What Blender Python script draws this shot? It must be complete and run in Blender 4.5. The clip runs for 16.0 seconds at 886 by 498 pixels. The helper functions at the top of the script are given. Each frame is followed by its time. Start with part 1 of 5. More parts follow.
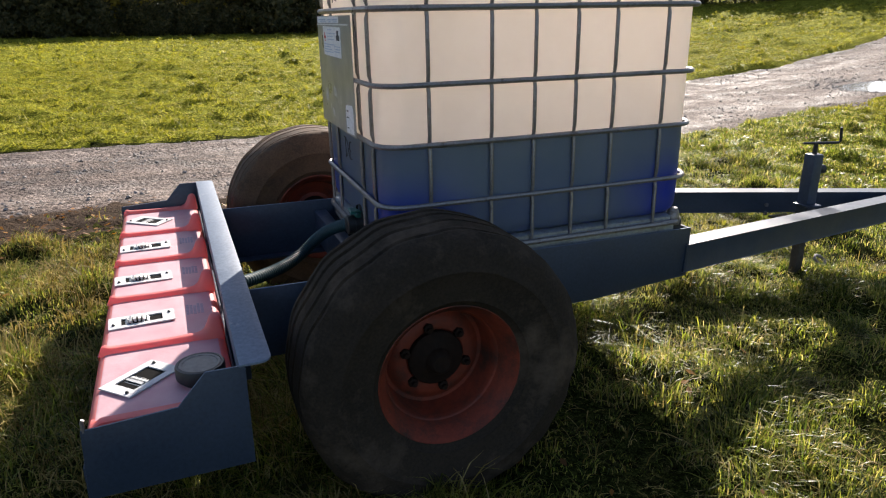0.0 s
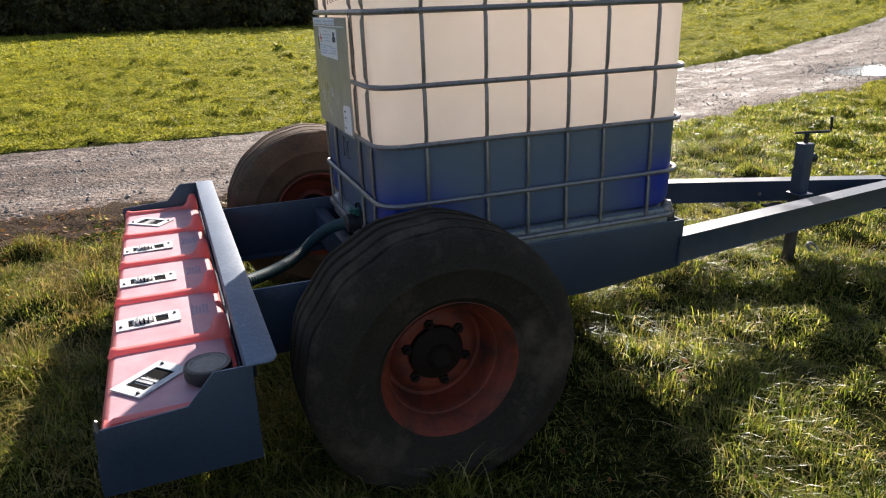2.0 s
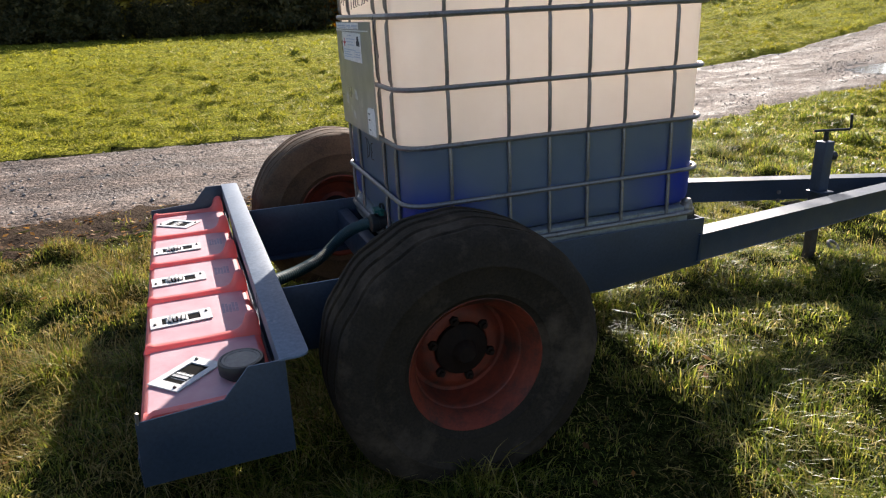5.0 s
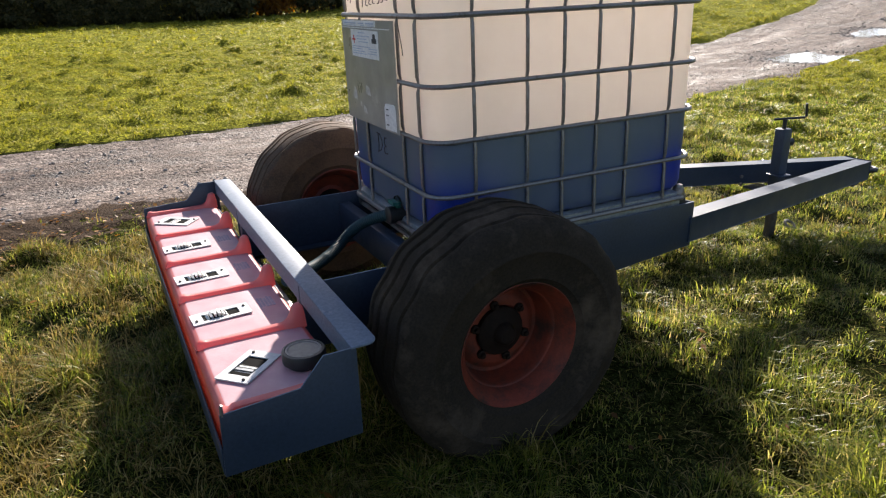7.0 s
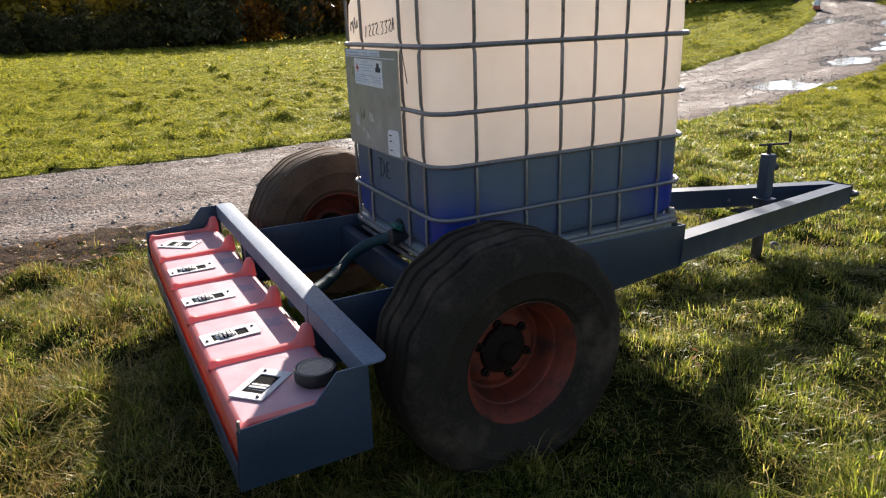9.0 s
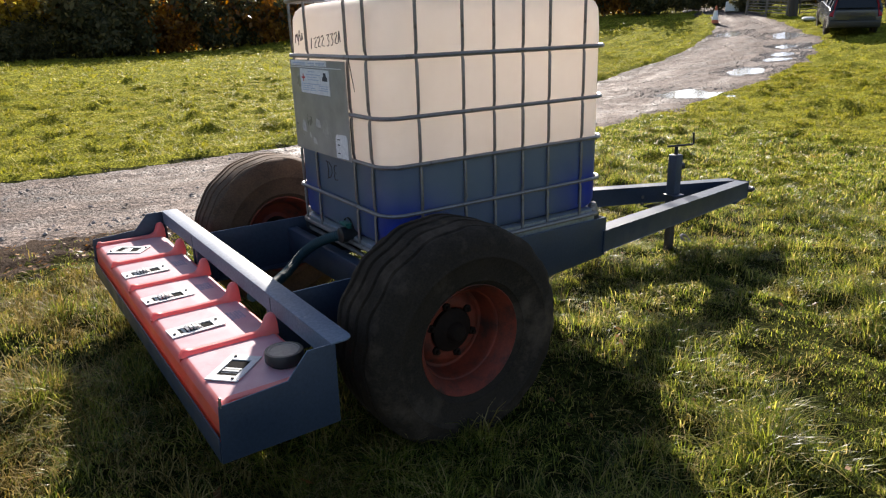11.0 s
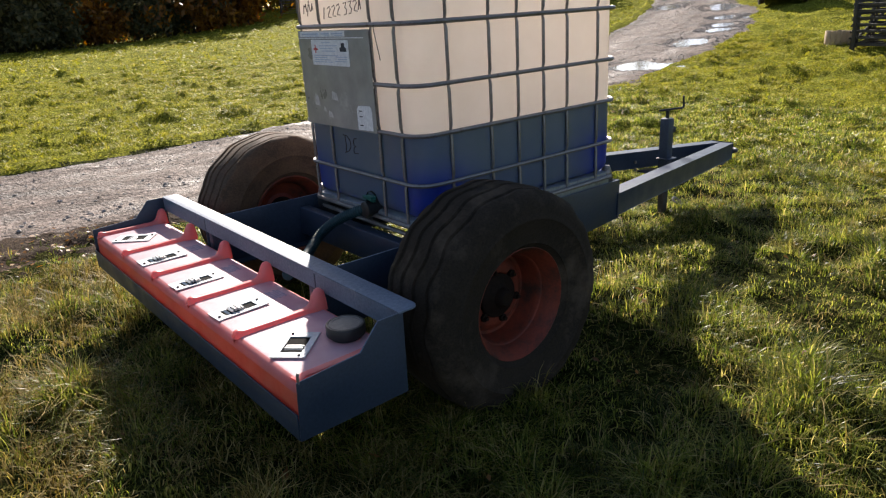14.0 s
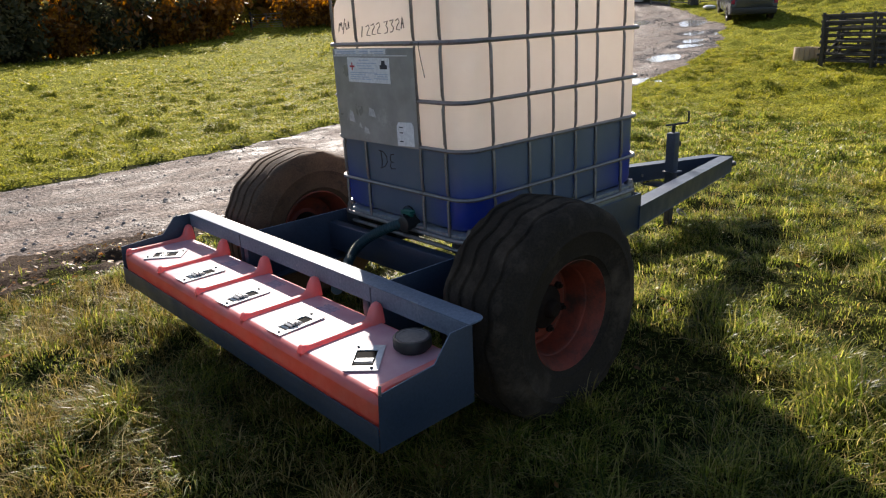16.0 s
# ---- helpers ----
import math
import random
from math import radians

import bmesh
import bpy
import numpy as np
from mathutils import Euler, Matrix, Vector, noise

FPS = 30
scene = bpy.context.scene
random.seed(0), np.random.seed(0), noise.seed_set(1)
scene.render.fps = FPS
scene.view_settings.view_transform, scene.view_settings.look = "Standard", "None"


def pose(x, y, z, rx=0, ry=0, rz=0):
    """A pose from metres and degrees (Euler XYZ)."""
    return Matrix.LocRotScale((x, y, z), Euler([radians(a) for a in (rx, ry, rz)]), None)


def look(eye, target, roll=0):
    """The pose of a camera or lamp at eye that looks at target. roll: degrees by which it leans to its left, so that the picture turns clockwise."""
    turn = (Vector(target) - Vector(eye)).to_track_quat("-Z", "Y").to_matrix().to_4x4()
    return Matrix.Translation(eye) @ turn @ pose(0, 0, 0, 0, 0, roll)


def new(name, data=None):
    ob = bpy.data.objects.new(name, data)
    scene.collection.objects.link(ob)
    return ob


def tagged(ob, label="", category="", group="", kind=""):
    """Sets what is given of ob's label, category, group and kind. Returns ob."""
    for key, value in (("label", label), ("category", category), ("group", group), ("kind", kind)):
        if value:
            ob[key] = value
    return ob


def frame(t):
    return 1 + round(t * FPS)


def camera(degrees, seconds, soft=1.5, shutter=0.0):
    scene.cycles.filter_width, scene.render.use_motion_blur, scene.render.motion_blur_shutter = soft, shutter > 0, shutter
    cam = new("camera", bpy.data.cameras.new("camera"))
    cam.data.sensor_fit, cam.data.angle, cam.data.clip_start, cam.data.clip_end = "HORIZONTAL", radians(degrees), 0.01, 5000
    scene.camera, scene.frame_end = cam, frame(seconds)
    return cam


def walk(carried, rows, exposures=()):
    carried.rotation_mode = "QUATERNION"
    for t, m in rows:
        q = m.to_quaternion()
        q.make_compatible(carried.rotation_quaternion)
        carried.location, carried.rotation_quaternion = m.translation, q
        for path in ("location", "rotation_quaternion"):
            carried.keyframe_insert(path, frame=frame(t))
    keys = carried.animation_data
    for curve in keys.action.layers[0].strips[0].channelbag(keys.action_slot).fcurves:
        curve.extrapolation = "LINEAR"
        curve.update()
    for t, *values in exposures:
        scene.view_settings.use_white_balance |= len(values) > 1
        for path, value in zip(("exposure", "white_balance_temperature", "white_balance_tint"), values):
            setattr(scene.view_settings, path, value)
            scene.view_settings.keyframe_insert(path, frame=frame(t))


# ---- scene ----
cam = camera(66.0, 16.0, 1.2)
PATH = [
    (0, (0.053, -0.061, 1.528), (0.697, 1.716, 0.873), 0.2),
    (0.5, (-0.043, -0.122, 1.527), (0.578, 1.678, 0.914), -0.1),
    (1, (-0.01, -0.06, 1.561), (0.663, 1.704, 0.901), -0.7),
    (1.5, (0.048, -0.026, 1.576), (0.745, 1.71, 0.869), -0.4),
    (2, (0.036, -0.1, 1.569), (0.683, 1.666, 0.887), -0.8),
    (2.5, (0.032, -0.136, 1.56), (0.682, 1.63, 0.884), -0.9),
    (3, (0.029, -0.151, 1.557), (0.652, 1.633, 0.901), -0.8),
    (3.5, (0.021, -0.144, 1.558), (0.63, 1.645, 0.902), -0.8),
    (4, (0.022, -0.141, 1.556), (0.611, 1.641, 0.866), -0.6),
    (4.5, (0.028, -0.139, 1.559), (0.624, 1.648, 0.887), -1.3),
    (6.8, (-0.381, -0.11, 1.625), (0.324, 1.627, 0.928), -0.9),
    (7, (-0.405, -0.104, 1.623), (0.389, 1.59, 0.916), -1.2),
    (7.5, (-0.485, -0.148, 1.626), (0.388, 1.5, 0.903), -2.0),
    (8, (-0.495, -0.134, 1.623), (0.304, 1.543, 0.882), -1.4),
    (8.5, (-0.491, -0.131, 1.626), (0.312, 1.544, 0.887), -1.6),
    (9, (-0.502, -0.147, 1.64), (0.341, 1.55, 1.0), -0.9),
    (9.5, (-0.562, -0.222, 1.632), (0.373, 1.447, 1.049), -1.3),
    (9.7, (-0.603, -0.259, 1.635), (0.377, 1.381, 1.042), -0.7),
    (11.8, (-0.725, -0.337, 1.651), (0.317, 1.255, 1.035), -0.6),
    (12, (-0.726, -0.337, 1.647), (0.315, 1.255, 1.029), -0.5),
    (12.5, (-0.742, -0.328, 1.644), (0.343, 1.233, 1.023), 0.2),
    (13, (-0.84, -0.319, 1.63), (0.276, 1.209, 0.982), -0.7),
    (13.5, (-0.943, -0.276, 1.626), (0.116, 1.287, 0.964), -1.1),
    (14, (-1.028, -0.1, 1.584), (0.126, 1.394, 0.923), -2.3),
    (14.5, (-1.187, -0.003, 1.627), (-0.027, 1.5, 1.0), -2.5),
    (15, (-1.323, 0.061, 1.602), (-0.131, 1.512, 0.913), -4.6),
    (15.5, (-1.335, 0.071, 1.612), (-0.159, 1.548, 0.951), -3.2),
    (16, (-1.313, 0.069, 1.615), (-0.081, 1.514, 0.987), -2.0),
]
walk(cam, [(t, look(eye, target, roll)) for t, eye, target, roll in PATH], [(0.0, 1.54, 6500, 14), (9.5, 1.54, 6500, 14), (12.5, 1.44, 6500, 14), (16.0, 1.36, 6500, 14)])

# ---- light ----
SUN_AZ, SUN_EL = radians(30.2), radians(28)
sun = new("sun", bpy.data.lights.new("sun", "SUN"))
sun.data.energy, sun.data.angle, sun.data.color = 5.0, radians(0.5), (1.0, 0.93, 0.82)
sun.matrix_world = look((0, 0, 0), (-math.sin(SUN_AZ) * math.cos(SUN_EL), -math.cos(SUN_AZ) * math.cos(SUN_EL), -math.sin(SUN_EL)))
sun.location = (20, 36, 25)
world = bpy.data.worlds.new("sky")
scene.world = world
world.use_nodes = True
wt = world.node_tree
sky = wt.nodes.new("ShaderNodeTexSky")
sky.sky_type, sky.sun_disc = "NISHITA", False
sky.sun_elevation, sky.sun_rotation = SUN_EL, SUN_AZ
sky.dust_density = 1.2
wt.links.new(sky.outputs[0], wt.nodes["Background"].inputs[0])
wt.nodes["Background"].inputs[1].default_value = 0.062


# ---- materials ----
def nodes_of(name):
    m = bpy.data.materials.new(name)
    m.use_nodes = True
    t = m.node_tree
    return m, t, t.nodes["Principled BSDF"], t.nodes["Material Output"]


def coords(t, scale, space="Object"):
    tc, mp = t.nodes.new("ShaderNodeTexCoord"), t.nodes.new("ShaderNodeMapping")
    t.links.new(tc.outputs[space], mp.inputs[0])
    mp.inputs["Scale"].default_value = scale if isinstance(scale, tuple) else (scale,) * 3
    return mp.outputs[0]


def noise_node(t, scale, detail=4, rough=0.6, vec=None):
    n = t.nodes.new("ShaderNodeTexNoise")
    n.inputs["Scale"].default_value, n.inputs["Detail"].default_value, n.inputs["Roughness"].default_value = scale, detail, rough
    t.links.new(vec if vec else coords(t, 1.0), n.inputs["Vector"])
    return n.outputs["Fac"]


def ramp(t, fac, stops):
    r = t.nodes.new("ShaderNodeValToRGB")
    e = r.color_ramp.elements
    while len(e) < len(stops):
        e.new(0.5)
    for el, (p, c) in zip(e, stops):
        el.position, el.color = p, (*c, 1) if len(c) == 3 else c
    t.links.new(fac, r.inputs[0])
    return r.outputs[0]


def mixc(t, fac, a, b, mode="MIX"):
    m = t.nodes.new("ShaderNodeMix")
    m.data_type, m.blend_type = "RGBA", mode
    for i, v in ((0, fac), (6, a), (7, b)):
        if isinstance(v, bpy.types.NodeSocket):
            t.links.new(v, m.inputs[i])
        else:
            m.inputs[i].default_value = v if i == 0 else (*v, 1)
    return m.outputs[2]


def bump(t, bsdf, height, strength, dist):
    b = t.nodes.new("ShaderNodeBump")
    b.inputs["Strength"].default_value, b.inputs["Distance"].default_value = strength, dist
    t.links.new(height, b.inputs["Height"])
    t.links.new(b.outputs[0], bsdf.inputs["Normal"])


def pbr(name, a, b, scale=6.0, rough=0.5, metal=0.0, spots=None, bumps=0.2, bscale=60.0, bdist=0.002, spec=0.5, rvar=0.15, space="Object"):
    """Two-tone surface with a coarse blotch, a fine grain and optional stains."""
    m, t, p, _ = nodes_of(name)
    big = noise_node(t, scale, 5, 0.6, coords(t, 1.0, space))
    fine = noise_node(t, bscale, 3, 0.6, coords(t, 1.0, space))
    c = ramp(t, big, [(0.3, a), (0.7, b)])
    c = mixc(t, 0.35, c, ramp(t, fine, [(0.3, tuple(v * 0.6 for v in a)), (0.7, tuple(min(1, v * 1.25) for v in b))]))
    if spots:
        col, lo, hi, sc = spots
        c = mixc(t, ramp(t, noise_node(t, sc, 6, 0.7, coords(t, 1.0, space)), [(lo, (0, 0, 0)), (hi, (1, 1, 1))]), c, col)
    t.links.new(c, p.inputs["Base Color"])
    r = ramp(t, big, [(0.25, (rough - rvar,) * 3), (0.75, (min(1, rough + rvar),) * 3)])
    t.links.new(r, p.inputs["Roughness"])
    p.inputs["Metallic"].default_value = metal
    p.inputs["Specular IOR Level"].default_value = spec
    if bumps:
        bump(t, p, fine, bumps, bdist)
    return m


def translucent(name, a, b, scale, amount, rough=0.4, trans=None, bumps=0.1, bscale=40.0, spec=0.4, island=False, patches=None):
    """A sheet that lets light through: diffuse and gloss in front, light from behind."""
    m, t, p, out = nodes_of(name)
    c = ramp(t, noise_node(t, scale, 4), [(0.3, a), (0.7, b)])
    if island:
        g = t.nodes.new("ShaderNodeNewGeometry")
        c = ramp(t, g.outputs["Random Per Island"], island)
        if patches:
            dry, sc, deep = patches
            c = mixc(t, ramp(t, noise_node(t, sc, 4, 0.65), [(0.55, (0, 0, 0)), (0.75, (0.6, 0.6, 0.6))]), c, dry)
            c = mixc(t, ramp(t, noise_node(t, sc * 2.7, 4, 0.65), [(0.50, (0, 0, 0)), (0.64, (0.85, 0.85, 0.85))]), c, deep)
    t.links.new(c, p.inputs["Base Color"])
    p.inputs["Roughness"].default_value, p.inputs["Specular IOR Level"].default_value = rough, spec
    if bumps:
        bump(t, p, noise_node(t, bscale, 3), bumps, 0.002)
    tr, mx = t.nodes.new("ShaderNodeBsdfTranslucent"), t.nodes.new("ShaderNodeMixShader")
    if trans:
        tr.inputs[0].default_value = (*trans, 1)
    else:
        hs = t.nodes.new("ShaderNodeHueSaturation")
        hs.inputs["Saturation"].default_value, hs.inputs["Value"].default_value = 1.12, 1.35
        t.links.new(c, hs.inputs["Color"])
        t.links.new(hs.outputs[0], tr.inputs[0])
    mx.inputs[0].default_value = amount
    t.links.new(p.outputs[0], mx.inputs[1])
    t.links.new(tr.outputs[0], mx.inputs[2])
    t.links.new(mx.outputs[0], out.inputs[0])
    return m


M_PAINT = pbr("grey_blue_paint", (0.021, 0.033, 0.056), (0.033, 0.047, 0.076), 5, 0.42, 0.0, ((0.055, 0.046, 0.042), 0.66, 0.8, 9), 0.15, 90, 0.001, 0.38)
# Pale base carries upper-face sheen as colour; the lighter spots are scuffs.
M_PAINT_TOP = pbr("scuffed_sheen_paint", (0.095, 0.125, 0.175), (0.15, 0.185, 0.24), 6, 0.55, 0.0, ((0.26, 0.28, 0.30), 0.62, 0.76, 14), 0.10, 90, 0.0006, 0.22, 0.06)
M_TYRE = pbr("worn_rubber", (0.021, 0.0165, 0.0125), (0.040, 0.030, 0.022), 6, 0.85, 0.0, ((0.092, 0.067, 0.048), 0.50, 0.70, 4), 0.4, 120, 0.002, 0.08)
M_RIM = pbr("rusty_orange_rim", (0.145, 0.026, 0.013), (0.22, 0.038, 0.018), 6, 0.6, 0.0, ((0.045, 0.020, 0.014), 0.46, 0.66, 9), 0.3, 70, 0.002, 0.3)
M_TREAD = pbr("dusty_tread", (0.045, 0.031, 0.022), (0.12, 0.080, 0.055), 9, 0.9, 0.0, ((0.13, 0.09, 0.062), 0.56, 0.75, 13), 0.5, 120, 0.002, 0.15)
M_DUSTY = pbr("clay_dusted_rubber", (0.052, 0.032, 0.021), (0.13, 0.076, 0.046), 6, 0.9, 0.0, ((0.03, 0.024, 0.02), 0.56, 0.75, 9), 0.4, 120, 0.002, 0.15)
M_PAN = pbr("pan_steel", (0.26, 0.28, 0.30), (0.38, 0.40, 0.42), 9, 0.42, 0.5, ((0.07, 0.06, 0.055), 0.58, 0.75, 14), 0.1, 60, 0.0006, 0.3)
M_HUB = pbr("greasy_hub", (0.011, 0.0075, 0.006), (0.024, 0.014, 0.010), 20, 0.75, 0.0, spec=0.1)
M_GALV = pbr("galvanised_tube", (0.18, 0.165, 0.16), (0.27, 0.25, 0.245), 14, 0.42, 0.6, ((0.10, 0.07, 0.055), 0.55, 0.72, 22), 0.12, 150, 0.0006)
M_SHEET = pbr("grey_sheet", (0.27, 0.268, 0.268), (0.34, 0.338, 0.335), 3, 0.38, 0.12, ((0.46, 0.46, 0.46), 0.60, 0.76, 7), 0.03, 9, 0.0006)
M_SMUDGE = pbr("paper_residue", (0.36, 0.37, 0.38), (0.60, 0.60, 0.61), 22, 0.6, bumps=0.03)
M_PAPER = pbr("paper_label", (0.72, 0.72, 0.74), (0.8, 0.8, 0.8), 15, 0.6, bumps=0.03)
M_FELT = pbr("faded_felt_pen", (0.075, 0.062, 0.058), (0.13, 0.11, 0.10), 40, 0.7, bumps=0)
M_INK = pbr("print_ink", (0.03, 0.03, 0.04), (0.05, 0.05, 0.06), 30, 0.7, bumps=0)
M_REDINK = pbr("red_print", (0.5, 0.04, 0.05), (0.55, 0.06, 0.06), 30, 0.7, bumps=0)
M_BLUEINK = pbr("pale_blue_print", (0.42, 0.48, 0.6), (0.5, 0.55, 0.66), 30, 0.7, bumps=0)
M_HDPE = translucent("milky_plastic", (0.72, 0.675, 0.625), (0.87, 0.84, 0.80), 3.0, 0.55, 0.40, (0.935, 0.845, 0.75), 0.06, 30)
M_LIQUID = translucent("blue_liquid", (0.012, 0.03, 0.14), (0.018, 0.04, 0.18), 2, 0.5, 0.2, (0.03, 0.12, 0.7), 0)


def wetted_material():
    """Milky wall with blue liquid behind it; backlight through the low corners is put into the colour."""
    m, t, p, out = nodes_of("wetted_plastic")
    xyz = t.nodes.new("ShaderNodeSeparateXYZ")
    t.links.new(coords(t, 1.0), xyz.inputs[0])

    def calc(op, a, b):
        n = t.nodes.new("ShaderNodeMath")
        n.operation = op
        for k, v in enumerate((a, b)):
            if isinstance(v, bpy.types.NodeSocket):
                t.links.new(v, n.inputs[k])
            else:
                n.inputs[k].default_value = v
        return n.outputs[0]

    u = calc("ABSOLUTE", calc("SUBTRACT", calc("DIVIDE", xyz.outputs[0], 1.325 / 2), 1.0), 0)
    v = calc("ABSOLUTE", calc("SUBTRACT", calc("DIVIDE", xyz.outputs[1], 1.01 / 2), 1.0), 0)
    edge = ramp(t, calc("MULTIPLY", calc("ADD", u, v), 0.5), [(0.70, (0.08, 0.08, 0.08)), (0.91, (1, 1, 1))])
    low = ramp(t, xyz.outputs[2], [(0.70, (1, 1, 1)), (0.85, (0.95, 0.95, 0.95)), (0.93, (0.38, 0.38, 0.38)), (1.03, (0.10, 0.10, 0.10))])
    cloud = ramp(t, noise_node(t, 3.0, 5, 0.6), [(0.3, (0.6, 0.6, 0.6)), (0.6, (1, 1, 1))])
    backlit_blue = mixc(t, 1.0, mixc(t, 1.0, edge, low, "MULTIPLY"), cloud, "MULTIPLY")
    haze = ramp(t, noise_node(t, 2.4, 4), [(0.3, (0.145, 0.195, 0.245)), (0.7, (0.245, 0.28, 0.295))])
    t.links.new(mixc(t, backlit_blue, haze, (0.009, 0.038, 0.40)), p.inputs["Base Color"])
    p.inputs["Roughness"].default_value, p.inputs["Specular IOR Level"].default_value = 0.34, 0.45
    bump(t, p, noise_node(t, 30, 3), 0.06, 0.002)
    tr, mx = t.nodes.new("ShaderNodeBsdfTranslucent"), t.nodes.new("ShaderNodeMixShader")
    t.links.new(mixc(t, backlit_blue, (0.10, 0.18, 0.29), (0.03, 0.14, 0.80)), tr.inputs[0])
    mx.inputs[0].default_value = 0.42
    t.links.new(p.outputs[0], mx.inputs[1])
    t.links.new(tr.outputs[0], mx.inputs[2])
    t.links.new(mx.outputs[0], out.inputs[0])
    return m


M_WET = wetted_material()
M_VALVE = pbr("green_plastic", (0.008, 0.10, 0.082), (0.012, 0.13, 0.105), 20, 0.45)
M_BLACK = pbr("black_plastic", (0.012, 0.012, 0.013), (0.022, 0.022, 0.023), 25, 0.5, bumps=0.1)
M_CAPTOP = pbr("grey_cap_top", (0.06, 0.06, 0.06), (0.13, 0.13, 0.13), 30, 0.55, bumps=0.2)
M_HOSE = pbr("green_hose", (0.009, 0.031, 0.038), (0.015, 0.046, 0.055), 18, 0.55, bumps=0.1, spec=0.25)
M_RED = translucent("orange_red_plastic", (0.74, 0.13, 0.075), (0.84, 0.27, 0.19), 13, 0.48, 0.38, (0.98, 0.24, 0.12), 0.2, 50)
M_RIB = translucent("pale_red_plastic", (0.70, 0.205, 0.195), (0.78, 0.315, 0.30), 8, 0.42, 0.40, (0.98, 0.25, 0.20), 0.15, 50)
M_PINK = translucent("pale_pink_plastic", (0.54, 0.33, 0.37), (0.65, 0.45, 0.485), 11, 0.27, 0.52, (0.88, 0.36, 0.36), 0.35, 80, spec=0.18)
M_MARK = pbr("moulded_mark", (0.36, 0.25, 0.30), (0.50, 0.36, 0.41), 30, 0.7, bumps=0.1, spec=0.1)
M_PIT = pbr("slot_shade", (0.003, 0.003, 0.003), (0.005, 0.005, 0.005), 25, 0.9, bumps=0, spec=0.05)
M_WHITE = pbr("white_plate", (0.46, 0.46, 0.47), (0.54, 0.54, 0.54), 12, 0.55, spots=((0.3, 0.29, 0.28), 0.64, 0.8, 25), bumps=0.05, spec=0.2)
M_WHEEL = pbr("lick_roller", (0.40, 0.40, 0.39), (0.54, 0.54, 0.53), 25, 0.4)


def gravel_material():
    """Packed stony earth: brown fines, grey stones of three sizes, wet darker stretches with a sheen."""
    m, t, p, _ = nodes_of("stony_track")
    v = coords(t, (0.55, 1.25, 1.0))
    c = ramp(t, noise_node(t, 0.9, 7, 0.72, v), [(0.30, (0.075, 0.055, 0.045)), (0.5, (0.138, 0.108, 0.092)), (0.7, (0.20, 0.166, 0.146))])
    wet = ramp(t, noise_node(t, 2.3, 7, 0.72, v), [(0.46, (0, 0, 0)), (0.60, (1, 1, 1))])
    c = mixc(t, wet, c, mixc(t, 1.0, c, (0.42, 0.39, 0.37), "MULTIPLY"))
    lane = t.nodes.new("ShaderNodeSeparateXYZ")
    t.links.new(coords(t, 1.0, "UV"), lane.inputs[0])
    rut = ramp(t, lane.outputs[1], [(0.16, (0, 0, 0)), (0.28, (0.9, 0.9, 0.9)), (0.40, (0, 0, 0)), (0.60, (0, 0, 0)), (0.72, (0.9, 0.9, 0.9)), (0.84, (0, 0, 0))])
    streak = ramp(t, noise_node(t, 1.0, 6, 0.7, coords(t, (2.2, 16.0, 1.0), "UV")), [(0.38, (0.15, 0.15, 0.15)), (0.62, (1, 1, 1))])
    packed = mixc(t, 1.0, rut, streak, "MULTIPLY")
    c = mixc(t, packed, c, (0.205, 0.172, 0.152))
    # Darker far margin: mud, with the grass bank's shade put into the same colour.
    margin = ramp(t, lane.outputs[1], [(0.80, (0, 0, 0)), (0.90, (0.9, 0.9, 0.9))])
    c = mixc(t, mixc(t, 1.0, margin, ramp(t, noise_node(t, 3.5, 5, 0.7), [(0.36, (0, 0, 0)), (0.52, (1, 1, 1))]), "MULTIPLY"), c, (0.042, 0.034, 0.026))
    h = None
    for sc, amount in ((11.0, 0.45), (26.0, 0.6), (70.0, 0.55)):
        vo = t.nodes.new("ShaderNodeTexVoronoi")
        vo.inputs["Scale"].default_value = sc
        t.links.new(coords(t, 1.0), vo.inputs["Vector"])
        sep = t.nodes.new("ShaderNodeSeparateColor")
        t.links.new(vo.outputs["Color"], sep.inputs[0])
        c = mixc(t, amount, c, mixc(t, 1.0, c, ramp(t, sep.outputs[0], [(0.0, (0.36, 0.33, 0.31)), (0.55, (0.95, 0.94, 0.93)), (1.0, (1.65, 1.64, 1.63))]), "MULTIPLY"))
        if sc > 20:
            h = h or vo.outputs["Distance"]
    t.links.new(c, p.inputs["Base Color"])
    t.links.new(ramp(t, noise_node(t, 2.3, 7, 0.72, v), [(0.46, (0.90,) * 3), (0.60, (0.60,) * 3)]), p.inputs["Roughness"])
    p.inputs["Specular IOR Level"].default_value = 0.14
    mx = t.nodes.new("ShaderNodeMath")
    mx.operation = "MULTIPLY_ADD"
    t.links.new(h, mx.inputs[0])
    mx.inputs[1].default_value = -0.6
    t.links.new(noise_node(t, 14, 6, 0.75), mx.inputs[2])
    bump(t, p, mx.outputs[0], 0.9, 0.03)
    return m


M_GRAVEL = gravel_material()
M_STONE = pbr("pebble", (0.12, 0.10, 0.088), (0.34, 0.31, 0.285), 9, 0.85, bumps=0.4, spec=0.2)
M_MUD = pbr("bare_mud", (0.020, 0.013, 0.008), (0.052, 0.034, 0.022), 3, 0.95, 0.0, ((0.10, 0.065, 0.04), 0.58, 0.68, 24), 1.0, 45, 0.02, 0.05, 0.03)


